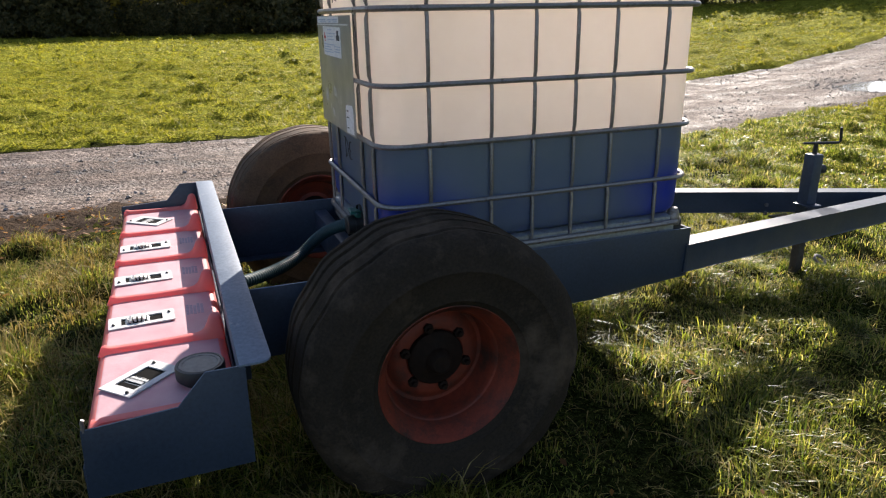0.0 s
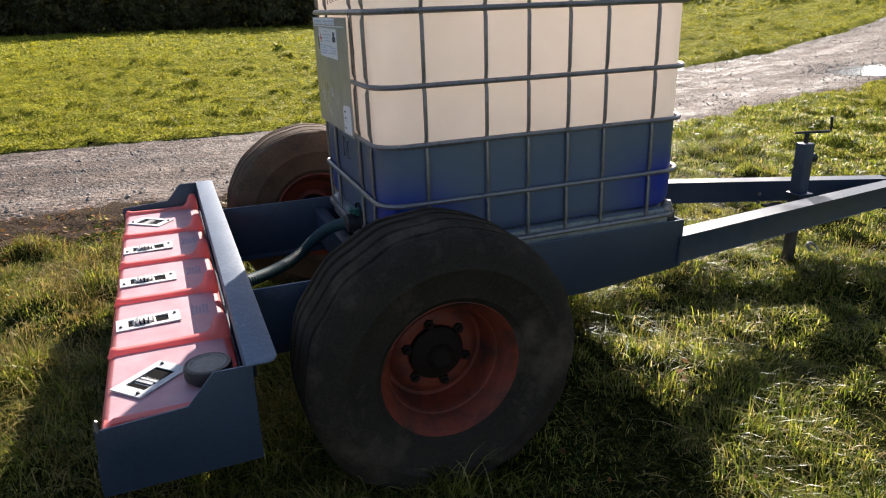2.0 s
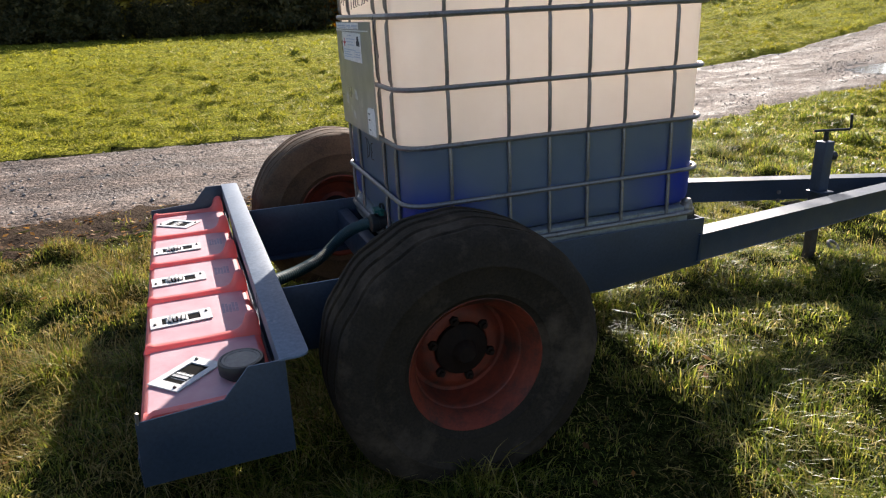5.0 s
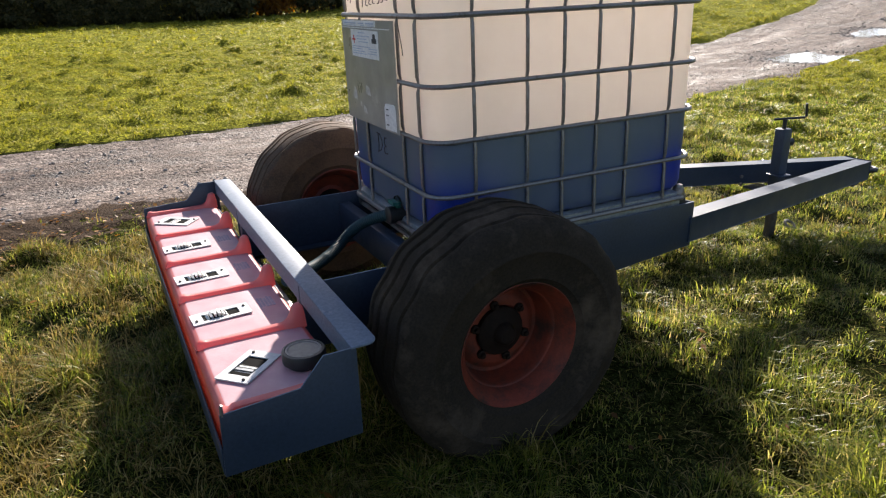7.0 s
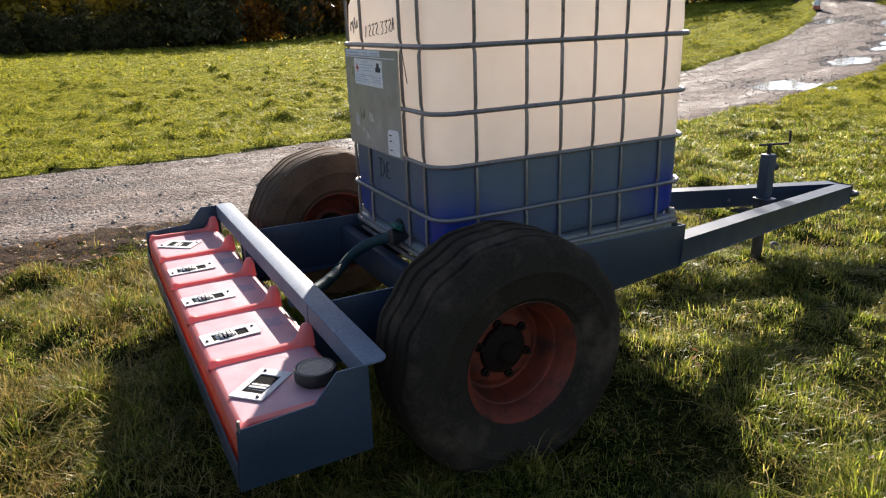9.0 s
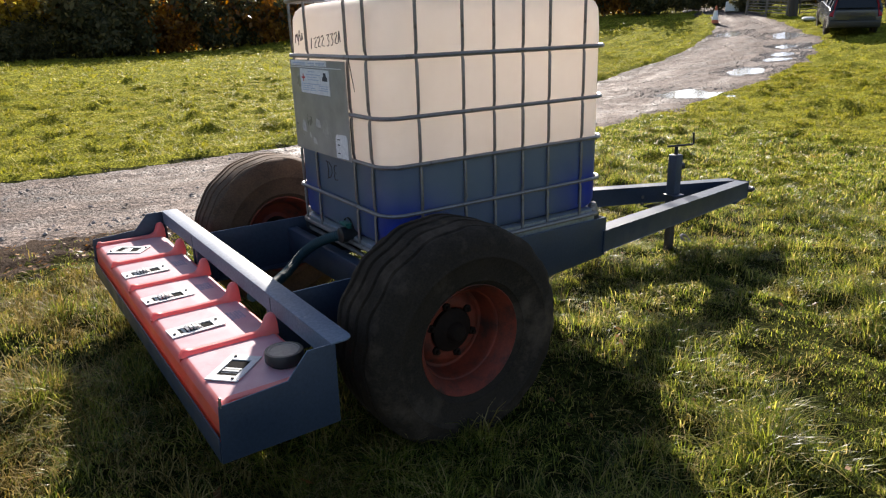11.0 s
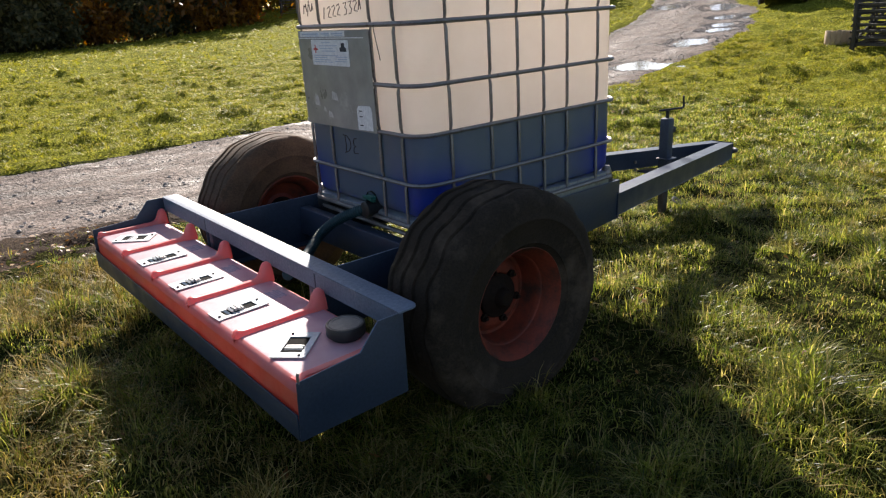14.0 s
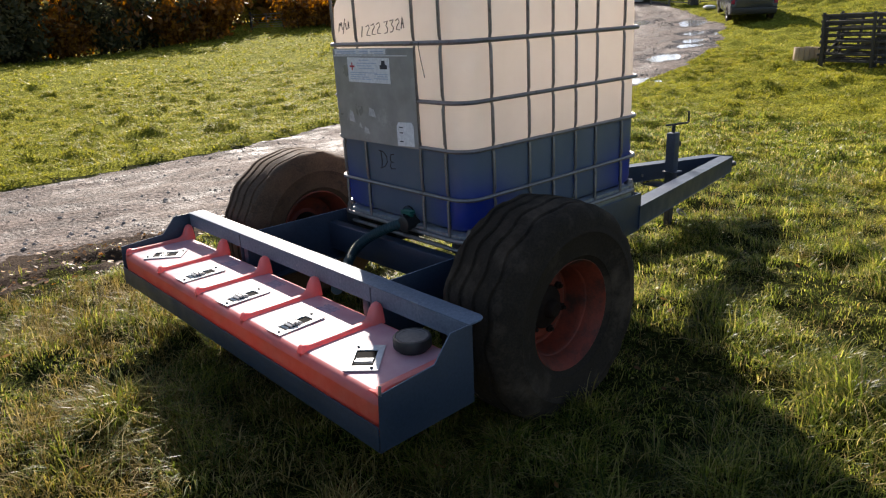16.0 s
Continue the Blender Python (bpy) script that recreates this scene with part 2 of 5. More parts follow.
def turf_material(name, deep, fair, dead, lift):
    """Low matted growth between the blades: a deep tone, green shoots and dead stalks."""
    m, t, p, _ = nodes_of(name)
    c = ramp(t, noise_node(t, 1.3, 5, 0.65), [(0.35, deep), (0.65, fair)])
    c = mixc(t, ramp(t, noise_node(t, 2.6, 6, 0.7), [(0.56, (0, 0, 0)), (0.72, (0.8, 0.8, 0.8))]), c, dead)
    for sc, k in ((34.0, 0.8), (150.0, 0.9)):
        c = mixc(t, k, c, mixc(t, 1.0, c, ramp(t, noise_node(t, sc, 3, 0.7), [(0.38, (lift,) * 3), (0.52, (0.9, 0.95, 0.8)), (0.68, (2.6 - 2 * lift,) * 3)]), "MULTIPLY"))
    t.links.new(c, p.inputs["Base Color"])
    p.inputs["Roughness"].default_value, p.inputs["Specular IOR Level"].default_value = 0.95, 0.01
    bump(t, p, noise_node(t, 60, 4, 0.7), 1.0, 0.02)
    return m


# The floor near the trailer is much darker than the field turf.
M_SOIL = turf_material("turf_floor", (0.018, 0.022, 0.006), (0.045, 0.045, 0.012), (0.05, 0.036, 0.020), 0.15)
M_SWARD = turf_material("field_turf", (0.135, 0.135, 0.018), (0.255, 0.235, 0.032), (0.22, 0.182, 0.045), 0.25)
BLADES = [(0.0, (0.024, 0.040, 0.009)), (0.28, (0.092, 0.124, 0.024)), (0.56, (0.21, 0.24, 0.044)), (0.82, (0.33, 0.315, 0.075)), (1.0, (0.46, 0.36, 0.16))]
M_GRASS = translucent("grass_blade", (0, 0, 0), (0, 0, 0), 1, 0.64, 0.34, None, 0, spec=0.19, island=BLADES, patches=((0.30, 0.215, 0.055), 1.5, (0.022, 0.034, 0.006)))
FIELD = [(0.0, (0.125, 0.130, 0.021)), (0.35, (0.235, 0.233, 0.036)), (0.7, (0.325, 0.305, 0.053)), (0.9, (0.36, 0.32, 0.072)), (1.0, (0.40, 0.35, 0.10))]
M_GRASS_FIELD = translucent("field_grass_blade", (0, 0, 0), (0, 0, 0), 1, 0.40, 0.5, None, 0, spec=0.03, island=FIELD, patches=((0.37, 0.315, 0.055), 0.6, (0.085, 0.10, 0.015)))
M_STRAW = translucent("matted_straw", (0, 0, 0), (0, 0, 0), 1, 0.4, 0.55, None, 0, spec=0.1, island=[(0, (0.07, 0.052, 0.014)), (0.5, (0.21, 0.155, 0.042)), (1, (0.42, 0.32, 0.13))])
M_LEAF_DARK = translucent("dark_leaf", (0, 0, 0), (0, 0, 0), 1, 0.45, 0.5, None, 0, spec=0.12, island=[(0, (0.04, 0.045, 0.024)), (0.6, (0.10, 0.095, 0.048)), (1, (0.20, 0.165, 0.075))])
M_LEAF_GOLD = translucent("gold_leaf", (0, 0, 0), (0, 0, 0), 1, 0.6, 0.5, None, 0, island=[(0, (0.20, 0.155, 0.03)), (0.5, (0.42, 0.33, 0.065)), (1, (0.62, 0.50, 0.13))])
M_LEAF_RUST = translucent("rust_leaf", (0, 0, 0), (0, 0, 0), 1, 0.5, 0.5, None, 0, island=[(0, (0.10, 0.045, 0.014)), (0.6, (0.27, 0.115, 0.024)), (1, (0.42, 0.20, 0.035))])
M_BARK = pbr("bark", (0.035, 0.028, 0.022), (0.075, 0.062, 0.05), 5, 0.9, bumps=0.8, bscale=25, bdist=0.02)
M_OLDWOOD = pbr("weathered_wood", (0.028, 0.025, 0.022), (0.07, 0.063, 0.056), 6, 0.85, bumps=0.5)
M_GREYWOOD = pbr("grey_wood", (0.12, 0.105, 0.088), (0.22, 0.195, 0.165), 6, 0.85, bumps=0.5)
M_TUBWOOD = pbr("pale_wood", (0.34, 0.24, 0.15), (0.46, 0.34, 0.22), 6, 0.8, bumps=0.4)
M_DARKMETAL = pbr("dark_steel", (0.02, 0.022, 0.025), (0.04, 0.042, 0.045), 10, 0.5, 0.5)
M_CARPAINT = pbr("silver_car_paint", (0.045, 0.048, 0.054), (0.060, 0.063, 0.070), 2, 0.22, 0.1, bumps=0)
M_CARGLASS = pbr("dark_glass", (0.012, 0.014, 0.016), (0.02, 0.022, 0.024), 3, 0.06, bumps=0, rvar=0.02)
M_TAIL = pbr("red_lens", (0.3, 0.01, 0.012), (0.36, 0.015, 0.015), 5, 0.2, bumps=0)
M_CONE = pbr("orange_cone", (0.52, 0.12, 0.05), (0.60, 0.17, 0.08), 6, 0.6, bumps=0.1)
M_CONEWHITE = pbr("cone_sleeve", (0.7, 0.7, 0.7), (0.78, 0.78, 0.78), 6, 0.5, bumps=0.05)


def water_material():
    m, t, p, _ = nodes_of("puddle_water")
    # Pale metallic base puts extra sky brightness into the water's colour.
    t.links.new(ramp(t, noise_node(t, 2, 4), [(0.3, (0.62, 0.63, 0.65)), (0.7, (0.78, 0.79, 0.80))]), p.inputs["Base Color"])
    p.inputs["Metallic"].default_value = 0.75
    p.inputs["Roughness"].default_value, p.inputs["IOR"].default_value = 0.08, 1.45
    bump(t, p, noise_node(t, 9, 2), 0.05, 0.003)
    return m


M_WATER = water_material()


# ---- mesh helpers ----
def thing(name, m=None, label="", category="", group="", kind=""):
    ob = new(name)
    ob.empty_display_size = 0.1
    if m is not None:
        ob.matrix_world = m
    return tagged(ob, label, category, group, kind)


def mesh_of(name, bm, material, smooth=30):
    me = bpy.data.meshes.new(name)
    bm.normal_update()
    bm.to_mesh(me)
    bm.free()
    for mt in material if isinstance(material, (list, tuple)) else [material]:
        me.materials.append(mt)
    if smooth:
        me.shade_smooth()
        me.set_sharp_from_angle(angle=radians(smooth))
    return me


def part(name, bm, material, parent=None, label="", smooth=35):
    """Links a bmesh as one mesh object under a thing or a part."""
    ob = new(name, mesh_of(name, bm, material, smooth))
    if parent is not None:
        ob.parent = parent
    if label:
        ob["label"] = label
    return ob


def place(ob, m):
    ob.matrix_basis = m
    return ob


def box(x0, x1, y0, y1, z0, z1, bevel=0.0, bm=None, segs=2):
    bm = bm or bmesh.new()
    r = bmesh.ops.create_cube(bm, size=1.0)
    for v in r["verts"]:
        v.co = Vector(((x0 + x1) / 2 + v.co.x * (x1 - x0), (y0 + y1) / 2 + v.co.y * (y1 - y0), (z0 + z1) / 2 + v.co.z * (z1 - z0)))
    if bevel:
        es = list({e for v in r["verts"] for e in v.link_edges})
        bmesh.ops.bevel(bm, geom=es, offset=bevel, segments=segs, affect="EDGES", profile=0.5)
    return bm


def beam(a, b, w, h, up=(0, 0, 1), bevel=0.004, bm=None):
    """A bar of section w by h from a to b."""
    bm = bm or bmesh.new()
    a, b = Vector(a), Vector(b)
    d = (b - a).normalized()
    s = d.cross(Vector(up)).normalized()
    u = s.cross(d).normalized()
    tmp = box(-0.5, 0.5, -0.5, 0.5, -0.5, 0.5)
    m = Matrix((( *((b - a)[i] for i in (0,)), s.x * w, u.x * h, (a.x + b.x) / 2), ((b - a).y, s.y * w, u.y * h, (a.y + b.y) / 2), ((b - a).z, s.z * w, u.z * h, (a.z + b.z) / 2), (0, 0, 0, 1)))
    tmp.transform(m)
    if bevel:
        bmesh.ops.bevel(tmp, geom=list(tmp.edges), offset=bevel, segments=2, affect="EDGES", profile=0.5)
    me = bpy.data.meshes.new("tmp")
    tmp.to_mesh(me)
    tmp.free()
    bm.from_mesh(me)
    bpy.data.meshes.remove(me)
    return bm


def prism(profile, a0, a1, axis="y", bevel=0.0):
    """Extrudes a closed outline of (u, v) along an axis: y takes (x, z), x takes (y, z), z takes (x, y)."""
    bm = bmesh.new()
    put = {"y": lambda u, v, a: (u, a, v), "x": lambda u, v, a: (a, u, v), "z": lambda u, v, a: (u, v, a)}[axis]
    r0 = [bm.verts.new(put(u, v, a0)) for u, v in profile]
    r1 = [bm.verts.new(put(u, v, a1)) for u, v in profile]
    n = len(profile)
    bm.faces.new(r0)
    bm.faces.new(r1[::-1])
    for i in range(n):
        bm.faces.new((r0[i], r1[i], r1[(i + 1) % n], r0[(i + 1) % n]))
    bmesh.ops.recalc_face_normals(bm, faces=bm.faces)
    if bevel:
        bmesh.ops.bevel(bm, geom=list(bm.edges), offset=bevel, segments=2, affect="EDGES", profile=0.5)
    return bm


def tube(points, r, sides=8, closed=False, bm=None, caps=True, wave=None):
    """A round bar along a line of points; wave(i) scales the radius ring by ring."""
    bm = bm or bmesh.new()
    pts = [Vector(p) for p in points]
    n = len(pts)
    rings = []
    prev = None
    for i, p in enumerate(pts):
        a = pts[(i - 1) % n] if closed or i > 0 else p
        b = pts[(i + 1) % n] if closed or i < n - 1 else p
        d = (b - a).normalized()
        ref = prev if prev is not None else (Vector((0, 0, 1)) if abs(d.z) < 0.9 else Vector((1, 0, 0)))
        s = (ref - d * ref.dot(d)).normalized()
        prev = s
        u = d.cross(s)
        rr = r[i] if isinstance(r, (list, tuple)) else r
        if wave:
            rr *= wave(i)
        rings.append([bm.verts.new(p + (s * math.cos(k * math.tau / sides) + u * math.sin(k * math.tau / sides)) * rr) for k in range(sides)])
    for i in range(n if closed else n - 1):
        q0, q1 = rings[i], rings[(i + 1) % n]
        for k in range(sides):
            bm.faces.new((q0[k], q0[(k + 1) % sides], q1[(k + 1) % sides], q1[k]))
    if caps and not closed:
        bm.faces.new(rings[0][::-1])
        bm.faces.new(rings[-1])
    return bm


def lathe(profile, sides=48, axis="z", bm=None, closed=False):
    """Turns an outline of (radius, height) round an axis."""
    bm = bm or bmesh.new()
    put = {"z": lambda r, h, c, s: (r * c, r * s, h), "y": lambda r, h, c, s: (r * c, h, r * s), "x": lambda r, h, c, s: (h, r * c, r * s)}[axis]
    rings = []
    for r, h in profile:
        if r < 1e-6:
            rings.append([bm.verts.new(put(0, h, 1, 0))])
        else:
            rings.append([bm.verts.new(put(r, h, math.cos(k * math.tau / sides), math.sin(k * math.tau / sides))) for k in range(sides)])
    pairs = list(zip(rings, rings[1:])) + ([(rings[-1], rings[0])] if closed else [])
    for a, b in pairs:
        for k in range(sides):
            q = (k + 1) % sides
            vs = [a[0]] if len(a) == 1 else [a[k], a[q]]
            vs += [b[0]] if len(b) == 1 else [b[q], b[k]]
            if len(vs) > 2:
                bm.faces.new(vs)
    bmesh.ops.recalc_face_normals(bm, faces=bm.faces)
    return bm


def rounded(x0, x1, y0, y1, r, seg=6):
    """A rectangle's outline with round corners, as (x, y)."""
    out = []
    for cx, cy, a in ((x1 - r, y1 - r, 0), (x0 + r, y1 - r, 90), (x0 + r, y0 + r, 180), (x1 - r, y0 + r, 270)):
        for k in range(seg + 1):
            t = radians(a + 90 * k / seg)
            out.append((cx + r * math.cos(t), cy + r * math.sin(t)))
    return out


def skin(loops, cap=True):
    """Joins outlines of equal count into one closed skin."""
    bm = bmesh.new()
    rings = [[bm.verts.new(p) for p in l] for l in loops]
    n = len(rings[0])
    for a, b in zip(rings, rings[1:]):
        for k in range(n):
            bm.faces.new((a[k], a[(k + 1) % n], b[(k + 1) % n], b[k]))
    if cap:
        bm.faces.new(rings[0][::-1])
        bm.faces.new(rings[-1])
    bmesh.ops.recalc_face_normals(bm, faces=bm.faces)
    return bm


# ---- ground and track ----
def lerp_list(pts, x):
    for (x0, y0), (x1, y1) in zip(pts, pts[1:]):
        if x <= x1 or (x1, y1) == pts[-1]:
            f = (x - x0) / (x1 - x0)
            return y0 + (y1 - y0) * f
    return pts[-1][1]


EDGE_NEAR = [(-40, 4.2), (-12, 5.3), (-1.5, 5.6), (0.5, 5.65), (3.2, 6.15), (5.9, 7.05), (8.7, 8.0), (11.4, 8.65), (15.9, 9.85), (20, 11.2), (23.1, 12.8), (26.9, 16.7), (32, 22.5), (42, 31)]
EDGE_FAR = [(-40, 7.2), (-12, 8.1), (-2, 8.45), (0, 8.6), (2.7, 9.05), (4.6, 9.75), (7.7, 11.2), (10.3, 12.5), (13.2, 13.25), (17.5, 14.85), (20.2, 15.9), (24.1, 17.9), (26.6, 19.4), (32, 25.5), (42, 34)]


def swell(x):
    u = max(x - 6, 0)
    return 0.07 + (0.004 * u * u if u <= 22 else 0.004 * 484 + 0.88 * (1 - math.exp(-(u - 22) / 5)))


def on_track(x, y):
    """How far inside the track a place lies, in metres; negative outside."""
    if x < -40 or x > 42:
        return -9
    w = 0.16 * noise.noise((x * 1.1, y * 1.1, 3.0)) + 0.07 * noise.noise((x * 4, y * 4, 9.0))
    return min(y - lerp_list(EDGE_NEAR, x), lerp_list(EDGE_FAR, x) - y) + w


def tussock(x, y):
    """Above 0 where a coarse clump of grass has grown up."""
    return max(0.0, noise.noise((x * 1.6, y * 1.6, 21.0)) + 0.5 * noise.noise((x * 3.7, y * 3.7, 2.0)) - 0.18)


def lie(x, y):
    """Height of the turf."""
    z = swell(x)
    d = on_track(x, y)
    k = 1 - min(1, max(0, (d + 0.5) / 0.6))
    far = min(1, max(0, (math.hypot(x - 1, y - 2) - 4) / 8))
    z += k * ((0.050 + 0.02 * far) * noise.noise((x * 1.7, y * 1.7, 0)) + 0.048 * noise.noise((x * 4.2, y * 4.2, 4)) + 0.014 * noise.noise((x * 10, y * 10, 14)) + 0.08 * far * noise.noise((x * 0.45, y * 0.45, 7)))
    z += k * tussock(x, y) * (0.11 + 0.10 * far)
    z -= k * (1 - far) * min(1, max(0, (-d - 0.9) / 0.4)) * 0.16 * max(0.0, noise.noise((x * 2.4, y * 2.4, 40.0)) - 0.18)
    if -0.5 < d < 0.1 and -40 < x < 42 and y > lerp_list(EDGE_NEAR, x) + 1:
        z += (0.06 + 0.05 * noise.noise((x * 0.8, y * 0.8, 17.0)) + 0.004 * max(0.0, min(x, 20))) * math.exp(-((d + 0.20) / 0.13) ** 2)
    return z - 0.05 * min(1, max(0, (d - 0.05) / 0.3)) - 0.12 * min(1, max(0, (d - 0.3) / 0.3))


def grid_mesh(name, xs, ys, zf, material, kind="structure"):
    vs = [(x, y, zf(x, y)) for y in ys for x in xs]
    n = len(xs)
    fs = [(j * n + i, j * n + i + 1, (j + 1) * n + i + 1, (j + 1) * n + i) for j in range(len(ys) - 1) for i in range(n - 1)]
    me = bpy.data.meshes.new(name)
    me.from_pydata(vs, [], fs)
    me.materials.append(material)
    me.shade_smooth()
    return new(name, me)


def steps(*runs):
    out = []
    for a, b, s in runs:
        n = max(1, round((b - a) / s))
        out += [a + (b - a) * i / n for i in range(n)]
    return out + [runs[-1][1]]


GX = steps((-600, -60, 60), (-60, -12, 3), (-12, -3, 0.4), (-3, 5.6, 0.08), (5.6, 8, 0.13), (8, 28, 0.25), (28, 70, 2.0), (70, 600, 60))
GY = steps((-400, -30, 60), (-30, -4, 2), (-4, 0, 0.2), (0, 6, 0.08), (6, 14, 0.13), (14, 26, 0.22), (26, 34, 0.5), (34, 75, 1.2), (75, 600, 60))
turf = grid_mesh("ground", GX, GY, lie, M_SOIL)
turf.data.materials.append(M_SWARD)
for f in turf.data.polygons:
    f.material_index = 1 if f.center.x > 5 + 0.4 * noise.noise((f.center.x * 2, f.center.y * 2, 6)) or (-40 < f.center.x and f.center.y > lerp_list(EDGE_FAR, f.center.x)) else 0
tagged(turf, "uneven autumn turf with bare earth between the grass", "ground", kind="structure")


PUDDLES = [(12.4, 9.5, 0.74, 0.80, -1.15), (16.45, 10.95, 0.50, 0.72, -1.1), (18.8, 11.5, 0.40, 0.48, -1.15), (19.8, 12.0, 0.34, 0.42, -1.15), (21.35, 12.9, 0.34, 0.42, -1.15), (21.3, 12.05, 0.30, 0.40, -1.15), (23.9, 16.9, 0.50, 0.60, -1.1), (23.7, 14.35, 0.62, 0.75, -1.15)]


def hollow(x, y):
    """Depth of the pot-holes at a place on the track."""
    h = 0.0
    for px, py, rx, ry, rz in PUDDLES:
        u, v = (x - px) * math.cos(rz) + (y - py) * math.sin(rz), -(x - px) * math.sin(rz) + (y - py) * math.cos(rz)
        q = (u / rx) ** 2 + (v / ry) ** 2
        if q < 6:
            h += 0.075 * math.exp(-q * 1.1)
    return h


def track_height(x, y, f):
    d = on_track(x, y)
    z = swell(x) + (0.022 * min(1, max(-1.6, d / 0.2)) if d < 0.2 else 0.022)
    z -= 0.030 * math.exp(-((f - 0.28) / 0.09) ** 2) + 0.028 * math.exp(-((f - 0.72) / 0.09) ** 2)
    z += 0.022 * noise.noise((x * 1.1, y * 2.6, 1)) + 0.014 * noise.noise((x * 4, y * 6, 2)) + 0.011 * noise.noise((x * 11, y * 11, 6))
    h = hollow(x, y)
    return z - h * (1 - 0.75 * max(0.0, noise.noise((x * 5.5 + y, y * 3.2 - 0.5 * x, 33.0)) + 0.3 * noise.noise((x * 14, y * 14, 12.0))))


def track_surface():
    xs = steps((-40, -6, 0.8), (-6, 8, 0.10), (8, 26, 0.09), (26, 42, 0.6))
    n = 52
    vs, fs = [], []
    for x in xs:
        a, b = lerp_list(EDGE_NEAR, x) - 0.32, lerp_list(EDGE_FAR, x) + 0.32
        for k in range(n + 1):
            y = a + (b - a) * k / n
            vs.append((x, y, track_height(x, y, k / n)))
    for i in range(len(xs) - 1):
        for k in range(n):
            q = i * (n + 1) + k
            fs.append((q, q + n + 1, q + n + 2, q + 1))
    me = bpy.data.meshes.new("road")
    me.from_pydata(vs, [], fs)
    uv = me.uv_layers.new(name="lane").data
    for lp in me.loops:
        uv[lp.index].uv = (xs[lp.vertex_index // (n + 1)] * 0.5, (lp.vertex_index % (n + 1)) / n)
    me.materials.append(M_GRAVEL)
    me.shade_smooth()
    return new("road", me)


def bare_verge(x, y):
    """Above 0 where the turf is worn to earth and leaf litter."""
    d = on_track(x, y)
    edge = 0.75 if x < -0.4 else max(0.0, 0.75 - 0.4 * (x + 0.4))
    return min(edge + d, 1.0 - abs(min(0.0, x + 5)) ) * 0.9 + 0.30 * noise.noise((x * 1.4, y * 1.4, 31.0)) + 0.22 * noise.noise((x * 4.1, y * 4.1, 13.0)) - 0.1


verge = grid_mesh("ground", steps((-6.5, 2.0, 0.035)), steps((4.2, 6.0, 0.035)), lambda x, y: lie(x, y) + max(-0.04, min(0.010, 0.05 * bare_verge(x, y))) + 0.022 * noise.noise((x * 7, y * 7, 3)) + 0.012 * noise.noise((x * 15, y * 15, 5)), M_MUD)
tagged(verge, "bare brown earth worn along the edge of the track", "earth", kind="structure")
tagged(track_surface(), "rutted stony farm track of pale grey-brown gravel", "track", kind="structure")


def puddle(x, y, rx, ry, rz):
    """A sheet of water; the uneven hollow that holds it gives it its shore."""
    bm = bmesh.new()
    ring = []
    for k in range(40):
        a = k * math.tau / 40
        dx, dy = 1.2 * rx * math.cos(a), 1.2 * ry * math.sin(a)
        px = x + dx * math.cos(rz) - dy * math.sin(rz)
        ring.append(bm.verts.new((px, y + dx * math.sin(rz) + dy * math.cos(rz), swell(px) - 0.016)))
    bm.faces.new(ring)
    bmesh.ops.triangulate(bm, faces=bm.faces)
    ob = part("puddle", bm, M_WATER)
    return tagged(ob, "shallow bright puddle lying in the stony track", "puddle", "puddles on the track")


for q in PUDDLES:
    puddle(*q)


# ---- trailer ----
TR = pose(0.66, 2.70, 0, -0.35, -0.4, 1.8)
trailer = thing("trailer", TR, "dark grey-blue steel farm trailer with two fat tyres and rear tray", "trailer")


def lit_top_edges(bm):
    """Paler paint on a plate's upper cut edges: a lit edge line put into the colour."""
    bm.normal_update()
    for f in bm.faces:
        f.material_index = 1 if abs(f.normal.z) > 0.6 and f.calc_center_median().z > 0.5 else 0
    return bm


def channel(sign):
    """A side beam: a deep plate cut up at its front end, with a lip folded inwards."""
    y0, y1 = sorted((sign * 0.546, sign * 0.538))
    bm = prism([(-0.60, 0.392), (0.85, 0.392), (1.33, 0.432), (1.33, 0.65), (-0.60, 0.65)], y0, y1, "y", 0.0015)
    lit_top_edges(bm)
    l0, l1 = sorted((sign * 0.5375, sign * 0.48))
    return box(-0.60, 0.84, l0, l1, 0.393, 0.400, 0, bm)


for s in (-1, 1):
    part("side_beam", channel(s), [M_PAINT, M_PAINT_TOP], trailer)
    bar = beam((1.30, s * 0.506, 0.512), (3.44, s * 0.046, 0.411), 0.085, 0.125, bevel=0.006)
    # Top faces take the paler paint, their glare put into the colour.
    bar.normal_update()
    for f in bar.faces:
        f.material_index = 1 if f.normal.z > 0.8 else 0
    db = part("drawbar", bar, [M_PAINT, M_PAINT_TOP], trailer, "box-section drawbar with scuffs and a painted-in sheen on top")
    for z in (0.385, 0.437):
        part("bolt", lathe([(0, 0), (0.012, 0), (0.012, 0.012), (0, 0.014)], 6, "y"), M_GALV, db).matrix_basis = pose(2.55, s * (0.241 - 0.043), z, 0, 0, 0 if s < 0 else 180)
part("cross_beam", box(-0.075, -0.015, -0.538, 0.538, 0.45, 0.60, 0.006), M_PAINT, trailer)
part("cross_beam", box(0.62, 0.70, -0.538, 0.538, 0.41, 0.605, 0.006), M_PAINT, trailer)
part("cross_beam", box(1.20, 1.26, -0.470, 0.470, 0.44, 0.613, 0.006), M_PAINT, trailer)
part("front_plate", box(1.318, 1.328, -0.537, 0.537, 0.44, 0.649, 0.001), M_PAINT, trailer)
# Unseen beam, added only to keep sun off the ground under the tray.
part("cross_beam", box(-0.588, -0.53, -0.536, 0.536, 0.31, 0.40, 0.006), M_PAINT, trailer)
